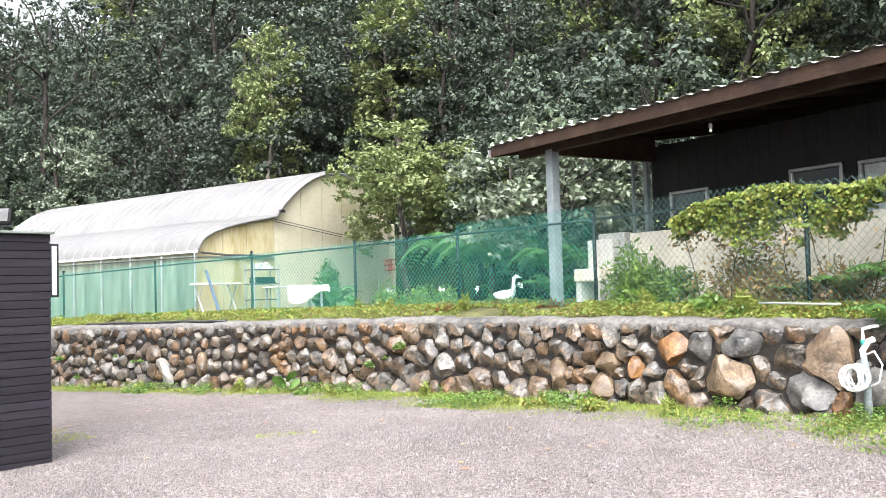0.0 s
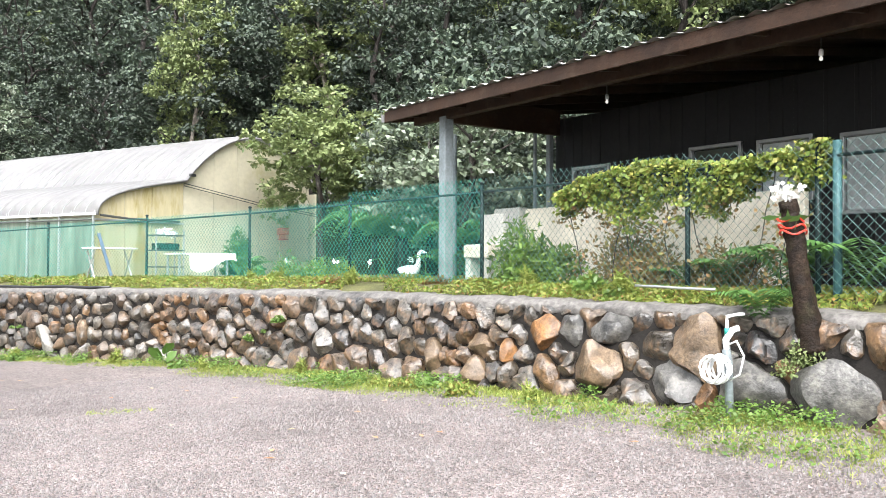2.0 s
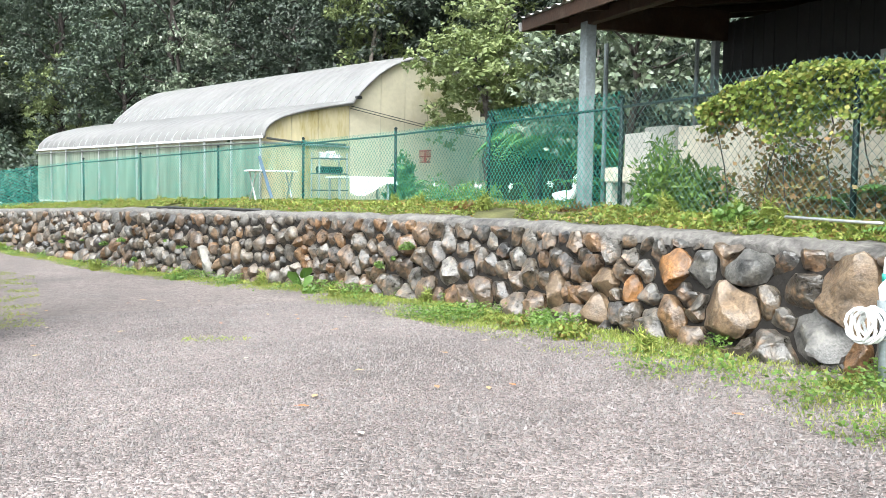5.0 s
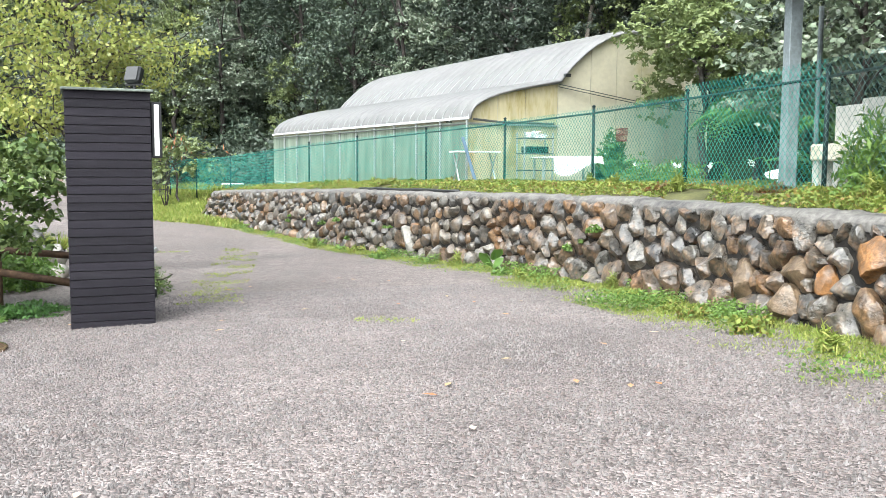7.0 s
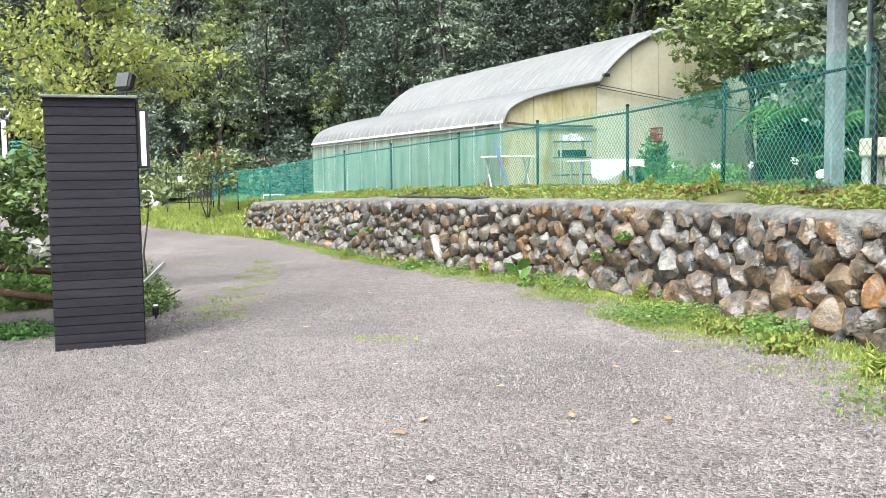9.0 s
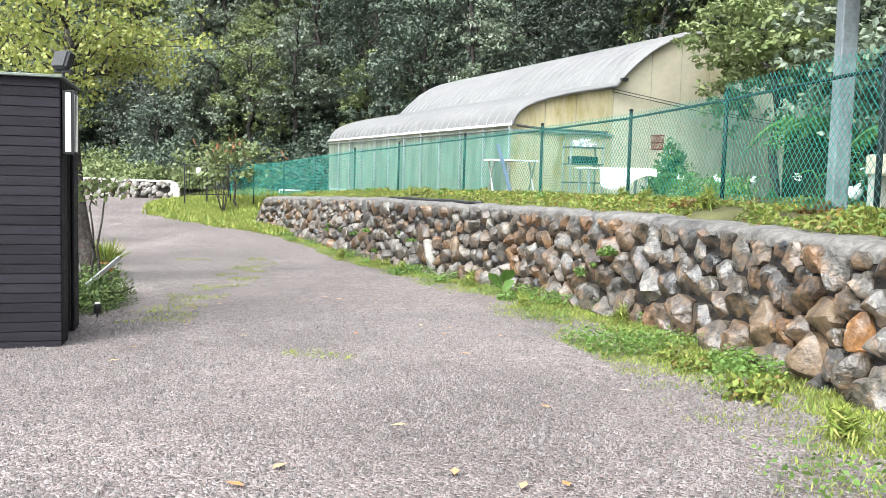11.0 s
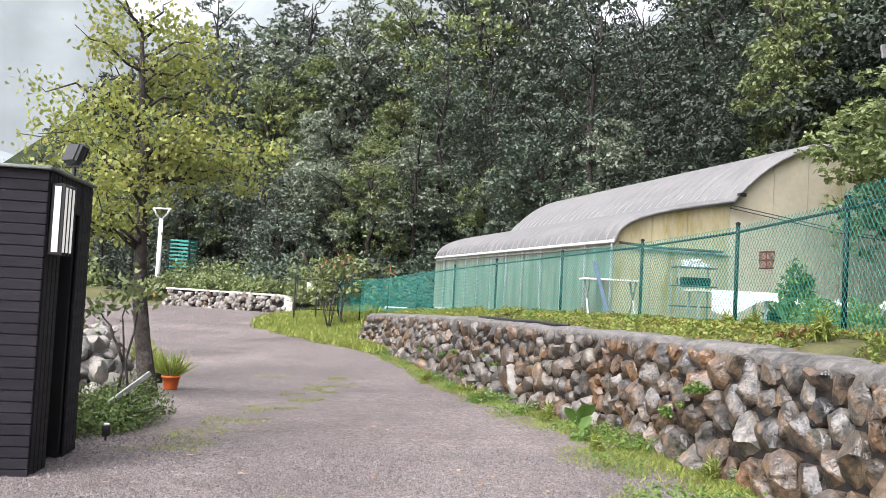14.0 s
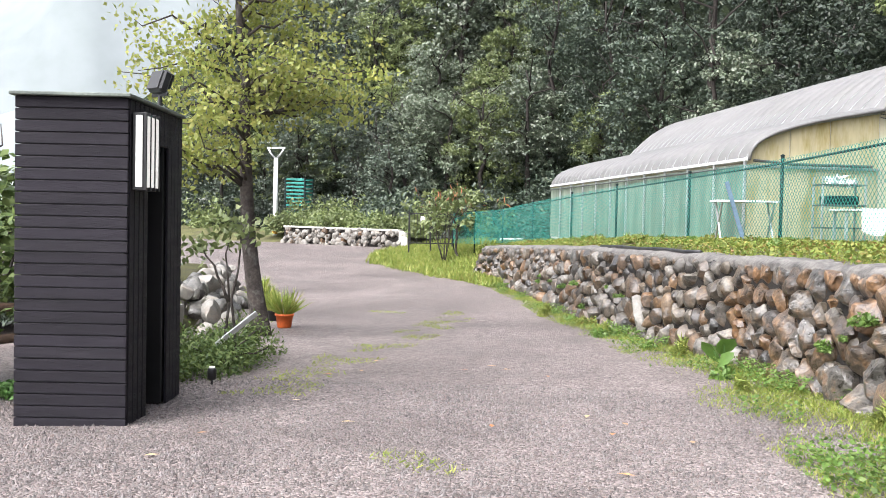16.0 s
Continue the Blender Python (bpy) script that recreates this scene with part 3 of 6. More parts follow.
def build_house():
    g = thing("house", "dark ribbed-metal cabin with a rusty corrugated porch roof", "house")
    W = 11.35                      # plane of the wall
    y0, y1 = -7.0, 11.0
    zf, zt = 0.95, 3.75
    wins = [(9.78, 10.55, 2.0, 2.9), (7.4, 8.21, 2.2, 2.98), (6.37, 7.12, 2.2, 2.96), (4.3, 5.97, 2.0, 2.92), (1.2, 3.4, 2.0, 2.92), (-2, 0.4, 2.0, 2.92)]
    # wall pieces round the window openings
    pieces, last = [], y1
    for a, b, lo, hi in wins:
        pieces += [(b, last, zf, zt), (a, b, zf, lo), (a, b, hi, zt)]
        last = a
    pieces.append((y0, last, zf, zt))
    for a, b, lo, hi in pieces:
        if b - a < 0.02 or hi - lo < 0.02:
            continue
        prof = [(a, 0.0)]
        k = math.ceil(a / 0.2 + 0.2) * 0.2
        while k < b - 0.06:
            prof += [(k - 0.03, 0.0), (k - 0.02, -0.015), (k + 0.02, -0.015), (k + 0.03, 0.0)]
            k += 0.2
        prof.append((b, 0.0))
        outer = [(W + 0.03 + e, y) for y, e in prof] + [(W + 0.13, b), (W + 0.13, a)]
        n = len(outer)
        s = Shape().add([(x, y, z) for z in (lo, hi) for x, y in outer], [(i, (i + 1) % n, n + (i + 1) % n, n + i) for i in range(n)] + [tuple(range(n))[::-1], tuple(range(n, 2 * n))])
        part("wall", s, M_house, g)
    part("wall", Shape().box((6, 0.12, zt - zf), pose(W + 3.05, y1 - 0.05, (zf + zt) / 2), 0.002), M_house, g)
    part("wall", Shape().box((0.12, y1 - y0, zt - zf), pose(W + 6, (y0 + y1) / 2, (zf + zt) / 2), 0.002), M_house, g)
    part("wall", Shape().box((6, 0.12, zt - zf), pose(W + 3.05, y0, (zf + zt) / 2), 0.002), M_house, g)
    for i, (a, b, lo, hi) in enumerate(wins):
        w = part("window", Shape().box((0.012, b - a - 0.06, hi - lo - 0.06), pose(W + 0.06, (a + b) / 2, (lo + hi) / 2), 0.001), M_glass if i < 2 else M_pane_pale, g, "dark window in a pale aluminium frame" if i < 2 else "pale window in an aluminium frame")
        s = Shape()
        for y in (a, b, (a + b) / 2) if b - a > 1.5 else (a, b):
            s.box((0.07, 0.05, hi - lo + 0.05), pose(W + 0.02, y, (lo + hi) / 2))
        for z in (lo, hi):
            s.box((0.075, b - a + 0.05, 0.05), pose(W + 0.02, (a + b) / 2, z))
        part("frame", s, M_alu, w)
    # porch floor
    part("porch_floor", Shape().box((2.0, y1 - y0, 0.25), pose(W - 0.9, (y0 + y1) / 2, 0.9), 0.01), M_concrete, g)
    # posts
    for y in (10.95, -2.0):
        part("porch_post", Shape().box((0.16, 0.16, 2.55), pose(9.12, y, 2.3), 0.01), M_post, g, "grey painted porch post")
    for x, y, w in ((W - 0.1, 11.0, 0.09), (W - 0.42, 11.0, 0.05)):
        part("corner_post", Shape().box((w, w, 2.8), pose(x, y, 2.35), 0.008), M_post, g)
    part("lattice_pole", Shape().tube([(10.2, 12.2, 0.9), (10.2, 12.2, 3.55)], 0.035, 8), M_post, g)
    # roof: corrugated sheet, falling to the eave
    xe, xr = 8.66, 18.0
    ze, zr = 3.70, 5.0
    ya, yb = -8.0, 11.95
    s = Shape()
    n = 400
    v = []
    for i in range(n + 1):
        y = ya + (yb - ya) * i / n
        dz = 0.02 * math.cos(2 * math.pi * i / 5)
        v += [(xe - 0.06, y, ze + 0.05 + dz), (xr, y, zr + dz)]
    s.add(v, [(2 * i, 2 * i + 1, 2 * i + 3, 2 * i + 2) for i in range(n)])
    part("roof_sheet", s, M_roof, g, "corrugated metal sheeting with moss and rust", True)
    part("fascia", Shape().beam((xe, ya, ze - 0.05), (xe, yb, ze - 0.05), 0.035, 0.17), M_fascia, g, "rusty brown eave board")
    part("fascia", Shape().beam((xe, yb, ze - 0.05), (xr, yb, zr - 0.05), 0.035, 0.17), M_fascia, g, "rusty brown gable board")
    part("eave_tip", Shape().beam((xe - 0.05, yb + 0.03, ze - 0.07), (xe + 0.25, yb + 0.03, ze - 0.03), 0.03, 0.12), M_alu, g, "pale sawn board end")
    for k in range(20):
        y = ya + 0.4 + k * 1.0
        part("rafter", Shape().beam((xe + 0.05, y, ze - 0.06), (xr, y, zr - 0.07), 0.05, 0.12), M_fascia, g)
    part("porch_beam", Shape().box((0.12, yb - ya - 0.4, 0.18), pose(9.12, (ya + yb) / 2, 3.62), 0.01), M_fascia, g)
    part("ceiling_board", Shape().beam((xe + 0.1, (ya + yb) / 2, ze + 0.0), (xr - 0.1, (ya + yb) / 2, zr - 0.0), yb - ya - 0.3, 0.02), M_fascia, g)
    part("end_beam", Shape().box((2.3, 0.1, 0.42), pose(10.25, 10.95, 3.7), 0.01), M_fascia, g)
    return g


house = build_house()

# ---- gate pillar ----
PIL = Matrix.Translation((1.65, 10.68, -0.41)) @ Matrix.Rotation(radians(14.5), 4, "Z")    # x to the right, y away, origin at the front right foot
PW, PD, PH = 0.86, 1.4, 2.55


def build_pillar():
    g = thing("gate_pillar", "tall charcoal plank-clad gate pillar with a dark niche", "pillar", m=PIL)
    part("core", Shape().box((PW - 0.06, 0.5, PH - 0.03), pose(-PW / 2, 0.29, PH / 2)), M_black, g)
    part("core_back", Shape().box((PW - 0.06, 0.4, PH - 0.03), pose(-PW / 2, PD - 0.23, PH / 2)), M_black, g)
    part("niche_back", Shape().box((0.3, PD - 0.1, PH - 0.03), pose(-PW + 0.2, PD / 2, PH / 2)), M_black, g)
    part("niche_head", Shape().box((PW - 0.06, PD - 0.06, 0.2), pose(-PW / 2, PD / 2, PH - 0.12)), M_black, g)
    n = 28
    h = PH / n
    for i in range(n):
        part("plank", Shape().box((PW, 0.022, h - 0.007), pose(-PW / 2, 0.011, h * (i + 0.5)), 0.004), M_plank, g)
        part("plank", Shape().box((0.022, PD, h - 0.007), pose(-PW + 0.011, PD / 2 + 0.024, h * (i + 0.5)), 0.004), M_plank, g)
        part("plank", Shape().box((PW, 0.022, h - 0.007), pose(-PW / 2, PD + 0.02, h * (i + 0.5)), 0.004), M_plank, g)
    # upright boards on the return, on both sides of the niche
    for y, w in ((0.09, 0.1), (0.2, 0.1), (0.31, 0.1), (0.42, 0.1), (1.05, 0.1), (1.15, 0.1), (1.25, 0.1), (1.35, 0.1)):
        part("upright_board", Shape().box((0.022, w - 0.006, PH - 0.01), pose(-0.008, y, PH / 2), 0.004), M_plank, g)
    for k in range(6):
        part("upright_board", Shape().box((0.022, 0.094, 0.3), pose(-0.008, 0.53 + 0.1 * k, PH - 0.155), 0.004), M_plank, g)
    part("cap", Shape().box((PW + 0.06, PD + 0.09, 0.028), pose(-PW / 2, PD / 2, PH + 0.014), 0.006), M_plank_cap, g, "weathered grey-green cap board")
    return g


build_pillar()


def build_lamp():
    m = PIL @ pose(0.004, 0.06, PH - 0.4)
    g = thing("wall_lantern", "black wall lantern with three white glass strips on the pillar", "lamp", m=m)
    part("back_box", Shape().box((0.09, 0.34, 0.6), pose(0.05, 0.17, 0), 0.006), M_black, g)
    for k in range(3):
        part("glass_strip", Shape().box((0.02, 0.085, 0.55), pose(0.1, 0.065 + 0.105 * k, 0), 0.004), M_opal, g, "white opal glass strip")
    part("side_glass", Shape().box((0.05, 0.016, 0.55), pose(0.06, -0.004, 0), 0.003), M_opal, g, "white opal glass strip")
    for k in range(4):
        part("bar", Shape().box((0.03, 0.018, 0.6), pose(0.1, 0.012 + 0.105 * k, 0), 0.003), M_black, g)
    return g


build_lamp()


def build_floodlight():
    m = PIL @ pose(-0.1, 1.08, PH + 0.028, 0, 0, -40)
    g = thing("floodlight", "black floodlight on a small bracket on the pillar top", "lamp", m=m)
    part("base", Shape().box((0.12, 0.12, 0.03), pose(0, 0, 0.015)), M_black, g)
    part("bracket", Shape().tube([(0, 0, 0.02), (0, 0, 0.14)], 0.018, 8), M_black, g)
    part("yoke", Shape().beam((-0.12, 0, 0.14), (0.12, 0, 0.14), 0.02, 0.03), M_black, g)
    part("housing", Shape().box((0.2, 0.09, 0.2), pose(0, 0, 0.25, -20), 0.02), M_black, g)
    part("lens", Shape().box((0.17, 0.012, 0.17), pose(0, -0.05, 0.265, -20), 0.003), M_black, g)
    part("fin", Shape().box((0.15, 0.05, 0.14), pose(0, 0.055, 0.26, -20), 0.006), M_black, g)
    return g


build_floodlight()

# ---- retaining wall ----


def stone_mesh(name, material, seed, sub=3):
    """A lump with broken, nearly flat facets and worn edges."""
    rng = np.random.default_rng(seed)
    bm = bmesh.new()
    bmesh.ops.create_icosphere(bm, subdivisions=sub, radius=1.0)
    cuts = []
    for _ in range(13):
        d = rng.normal(size=3)
        d /= np.linalg.norm(d)
        cuts.append((Vector(d), rng.uniform(0.5, 0.86)))
    off = Vector(rng.uniform(-50, 50, 3))
    for v in bm.verts:
        p = v.co.copy()
        p = p * (1.08 + 0.16 * noise.noise(p * 1.1 + off))
        for d, k in cuts:
            e = p.dot(d) - k
            if e > 0:
                p -= d * e * 0.85
        p += v.normal * (0.08 * noise.noise(p * 3 + off) + 0.04 * noise.noise(p * 8 + off))
        v.co = p
    lo = [min(v.co[k] for v in bm.verts) for k in range(3)]
    hi = [max(v.co[k] for v in bm.verts) for k in range(3)]
    for v in bm.verts:
        v.co = Vector([2 * (v.co[k] - lo[k]) / (hi[k] - lo[k]) - 1 for k in range(3)])
    me = bpy.data.meshes.new(name)
    bm.to_mesh(me)
    bm.free()
    me.materials.append(material)
    me.shade_smooth()
    me.set_sharp_from_angle(angle=radians(40))
    return me


STONES = {k: [stone_mesh("stone", m, 100 * i + j) for j in range(10 if k == "mix" else 2)] for i, (k, m) in enumerate(
    (("mix", M_stone), ("orange", M_stone_orange), ("tan", M_stone_tan), ("pale", M_stone_pale), ("grey", M_stone_grey)))}
KINDS = {"orange": M_stone_orange, "tan": M_stone_tan, "pale": M_stone_pale, "grey": M_stone_grey}
stone_wall = thing("wall_retaining", "dry-laid retaining wall of wet grey, brown and ochre boulders", "wall")
stone_wall["kind"] = "structure"


def wall_frame(s, h, inset=0.0):
    """A place on the battered wall face, with its axes: along, into the wall, up."""
    x, y, tx, ty = line_at(s)
    lo, hi = road_z(x, y) - 0.05, wall_top(y)
    d = 0.02 + 0.26 * h / max(hi - lo, 0.1) + inset
    px, py = x + d * ty, y - d * tx
    m = Matrix(((tx, ty, 0, px), (ty, -tx, 0, py), (0, 0, 1, lo + h), (0, 0, 0, 1)))
    return m


def wall_h(s):
    x, y, *_ = line_at(s)
    return wall_top(y) - road_z(x, y) + 0.05


def s_y(y):
    return float(np.interp(y, [p[1] for p in FOOT], SEG[:len(FOOT)]))


# single stones that stand out: place along the lane, height, half width, half height, lean, kind
SPECIAL = [(7.6, 0.72, 0.26, 0.21, -35, "orange"), (8.15, 0.5, 0.16, 0.15, -20, "orange"), (8.6, 0.55, 0.2, 0.17, 0, "tan"), (5.55, 0.6, 0.28, 0.36, 10, "tan"),
           (4.95, 0.24, 0.35, 0.29, 10, "grey"), (4.2, 0.27, 0.38, 0.34, 0, "grey"), (3.4, 0.38, 0.38, 0.36, 15, "grey"), (6.75, 0.38, 0.33, 0.28, 0, "tan"), (6.6, 0.78, 0.27, 0.17, -10, "grey"),
           (8.65, 0.22, 0.2, 0.22, 30, "tan"), (9.5, 0.4, 0.17, 0.27, -10, "tan"), (19.3, 0.42, 0.16, 0.42, -38, "pale"), (15.7, 0.12, 0.26, 0.16, 0, "pale"), (18.2, 0.55, 0.17, 0.3, 5, "tan"), (7.2, 0.75, 0.2, 0.2, 0, "grey"),
           (5.75, 0.28, 0.3, 0.22, 0, "grey"), (2.1, 0.3, 0.4, 0.32, -8, "grey")]


def pack(s0, s1, size, seed, fixed=()):
    """Stones fitted to one another: seeds spread evenly over the face, each with its own weight."""
    rng = np.random.default_rng(seed)
    S = np.linspace(s0, s1, 50)
    H = np.array([wall_h(s) for s in S])
    hm = float(H.mean())
    n = max(4, int((s1 - s0) * hm / (size * size)))
    pts = np.column_stack([rng.uniform(s0, s1, n), rng.uniform(0, 1, n) ** 0.9 * np.interp(rng.uniform(s0, s1, n), S, H)])
    q = rng.uniform(0, 1, (n * 130, 2))
    q = np.column_stack([s0 + q[:, 0] * (s1 - s0), q[:, 1] * np.interp(s0 + q[:, 0] * (s1 - s0), S, H)])
    for f in fixed:
        fs, fh, fw, fv, lean = f
        a = radians(lean)
        dx, dy = q[:, 0] - fs, q[:, 1] - fh
        u, v = dx * math.cos(a) + dy * math.sin(a), -dx * math.sin(a) + dy * math.cos(a)
        q = q[(u / fw) ** 2 + (v / fv) ** 2 > 1.0]
    w = rng.uniform(0.75, 1.35, n)
    for it in range(9):
        d = ((q[:, None, :] - pts[None]) ** 2).sum(2) / w[None] ** 2
        own = d.argmin(1)
        for k in range(n):
            c = q[own == k]
            if len(c) > 3:
                pts[k] = c.mean(0)
    return pts, w


def cell_radii(k, pts, w, fixed, s0, s1, angles):
    """How far the room of seed k reaches, direction by direction, before a neighbour, a set stone or the wall's edge."""
    near = np.argsort(((pts - pts[k]) ** 2).sum(1))[:16]
    ts = np.linspace(0.01, 0.75, 75)
    P = pts[k] + np.stack([np.cos(angles), np.sin(angles)], 1)[:, None, :] * ts[None, :, None]
    d = ((P[:, :, None, :] - pts[near][None, None]) ** 2).sum(3) / w[near] ** 2
    free = d.argmin(2) == 0
    free &= (P[..., 0] > s0 - 0.05) & (P[..., 0] < s1 + 0.05) & (P[..., 1] > -0.12) & (P[..., 1] < wall_h(pts[k][0]) - 0.02)
    for fs, fh, fw, fv, lean in fixed:
        if abs(fs - pts[k][0]) > 1.5:
            continue
        a = radians(lean)
        dx, dy = P[..., 0] - fs, P[..., 1] - fh
        free &= ((dx * math.cos(a) + dy * math.sin(a)) / fw) ** 2 + ((dy * math.cos(a) - dx * math.sin(a)) / fv) ** 2 > 1.0
    first = np.where(free.all(1), len(ts) - 1, (~free).argmax(1))
    return ts[first]


def boulder(radii, angles, rng, rings, proud):
    """One worn boulder seen from its face: x along the wall, y into it, z up; broken faces, rounded rims."""
    r = np.asarray(radii)
    for _ in range(1):
        r = 0.25 * np.roll(r, 1) + 0.5 * r + 0.25 * np.roll(r, -1)
    mean = float(r.mean())
    r = np.maximum(r - 0.010 - 0.06 * mean, 0.02)
    P = min(max(0.75 * mean, 0.05), 0.2) * proud
    gx, gz = rng.normal(size=2) * 0.35
    cuts = []
    for _ in range(7):
        a, e = rng.uniform(0, 2 * math.pi), rng.uniform(0.1, 1.3)
        cuts.append((Vector((math.cos(a) * math.cos(e), -math.sin(e), math.sin(a) * math.cos(e))), rng.uniform(0.5, 0.86)))
    off = Vector(rng.uniform(-50, 50, 3))
    v = []
    n = len(angles)
    for rho, dep in rings:
        for a, q in zip(angles, r):
            ux, uz = rho * math.cos(a), rho * math.sin(a)
            p = Vector((ux, -dep, uz))
            if dep > 0:
                p.y -= 0.5 * dep * (gx * ux + gz * uz)
                for c, k in cuts:
                    e = p.dot(c) - k
                    if e > 0:
                        p -= c * e * 0.94
            k = 1 + 0.10 * noise.noise(p * 1.6 + off) + 0.07 * noise.noise(p * 4.5 + off)
            v.append((p.x * q * k, p.y * P * k if p.y < 0 else p.y * 0.12, p.z * q * k))
            if rho == 0:
                break
    f = [(i * n + j, i * n + (j + 1) % n, (i + 1) * n + (j + 1) % n, (i + 1) * n + j) for i in range(len(rings) - 2) for j in range(n)]
    o = (len(rings) - 2) * n
    f += [(o + j, o + (j + 1) % n, len(v) - 1) for j in range(n)]
    return v, f


RINGS = ((0.9, -1.0), (1.0, 0.0), (0.97, 0.42), (0.86, 0.74), (0.66, 0.92), (0.36, 1.0), (0, 1.0))
RINGS_FAR = ((0.95, -0.8), (1.0, 0.1), (0.9, 0.62), (0.58, 0.94), (0, 1.0))


def build_wall():
    rng = np.random.default_rng(5)
    fixed = [(s_y(y), h, w, v, lean) for y, h, w, v, lean, _ in SPECIAL]
    fine, coarse = np.linspace(0, 2 * math.pi, 24, endpoint=False), np.linspace(0, 2 * math.pi, 13, endpoint=False)

    def single(s, h, radii, material):
        v, f = boulder(radii, fine, rng, RINGS, rng.uniform(0.8, 1.2))
        me = Shape().add(v, f).mesh("stone", material, True)
        me.set_sharp_from_angle(angle=radians(34))
        ob = part("stone", me, None, stone_wall)
        ob.matrix_world = wall_frame(s, h, 0.07 + rng.uniform(-0.025, 0.025))
    near, rest = [], []
    cuts = [s_y(y) for y in (-13.9, 2.2, 5.5, 9, 12.5, 16, 20, 24, 29, 37.0)]
    sizes = (0.5, 0.38, 0.33, 0.30, 0.28, 0.28, 0.28, 0.30, 0.32)
    for i, (a, b) in enumerate(zip(cuts, cuts[1:])):
        pts, w = pack(a, b, sizes[i], 40 + i, fixed)
        angles = fine if 1 <= i <= 4 else coarse
        for k in range(len(pts)):
            radii = cell_radii(k, pts, w, fixed, a, b, angles)
            if radii.mean() > 0.035:
                (near if 1 <= i <= 4 else rest).append((float(pts[k][0]), float(pts[k][1]), radii))
    for y, h, w, v, lean, kind in SPECIAL:
        a = fine - radians(lean)
        lump = 1 + 0.08 * np.cos(3 * a + y * 7) + 0.06 * np.cos(4 * a + y * 3) + 0.04 * np.cos(5 * a + y)
        single(s_y(y), h, 1.05 * lump / np.sqrt((np.cos(a) / w) ** 2 + (np.sin(a) / v) ** 2), KINDS[kind])
    near.sort(key=lambda c: abs(c[0] - s_y(8.5)))
    for s, h, radii in near[:290]:
        single(s, h, radii, M_wallstone)
    # the others stay one part
    sh = Shape()
    for s, h, radii in near[290:] + rest:
        v, f = boulder(radii, fine if len(radii) == len(fine) else coarse, rng, RINGS_FAR, rng.uniform(0.8, 1.25))
        sh.add(v, f, wall_frame(s, h, 0.07 + rng.uniform(-0.03, 0.03)))
    ob = part("stones_further_along", sh, M_stone_far, stone_wall, "smaller grey and brown stones further along", True)
    ob.data.set_sharp_from_angle(angle=radians(38))
    ob["kind"] = "stuff"
    # the wall's far end, turned into the bank
    for k in range(26):
        h, d = rng.uniform(0.05, 0.85), rng.uniform(0.05, 0.8)
        m = wall_frame(WALL_END - 0.02, h, d)
        ob = part("stone", STONES["mix"][int(rng.integers(0, 10))], None, stone_wall)
        ob.matrix_world = m @ pose(0.05, 0, 0, *rng.uniform(0, 360, 3)) @ Matrix.Diagonal((rng.uniform(0.14, 0.22), 0.17, rng.uniform(0.12, 0.18), 1))
    # earth core behind the stones and a rough cap
    core, cap = Shape(), Shape()
    svals = [float(q) for q in np.arange(0, WALL_END + 0.01, 0.13)]
    cv, kv = [], []
    for s in svals:
        x, y, tx, ty = line_at(s)
        lo, hi = road_z(x, y) - 0.3, wall_top(y)
        for d, z in ((0.10, lo), (0.34, hi - 0.06), (0.8, hi - 0.06), (0.8, lo)):
            cv.append((x + d * ty, y - d * tx, z))
        nz = 0.03 * noise.noise((s * 1.3, 0, 0)) + 0.03 * noise.noise((s * 5.3, 0, 0))
        ed = 0.06 * noise.noise((s * 1.7, 5, 0)) + 0.06 * noise.noise((s * 4.7, 5, 0))
        for d, z in ((0.31 + ed, hi - 0.1), (0.3 + ed, hi - 0.03 + nz), (0.37 + ed, hi + 0.03 + nz), (0.66, hi + 0.05 + nz), (0.95, hi + 0.02)):
            kv.append((x + d * ty, y - d * tx, z))
    for i in range(len(svals) - 1):
        core.f += [(i * 4 + j, i * 4 + j + 1, i * 4 + 5 + j, i * 4 + 4 + j) for j in range(3)]
        cap.f += [(i * 5 + j, i * 5 + j + 1, i * 5 + 6 + j, i * 5 + 5 + j) for j in range(4)]
    e = (len(svals) - 1) * 4
    core.f.append((e, e + 1, e + 2, e + 3))
    core.v, cap.v = cv, kv
    part("earth_core", core, M_soil, stone_wall)
    part("cap", cap, M_cap, stone_wall, "rough cement cap with gravel", True)


build_wall()

# ---- trees ----


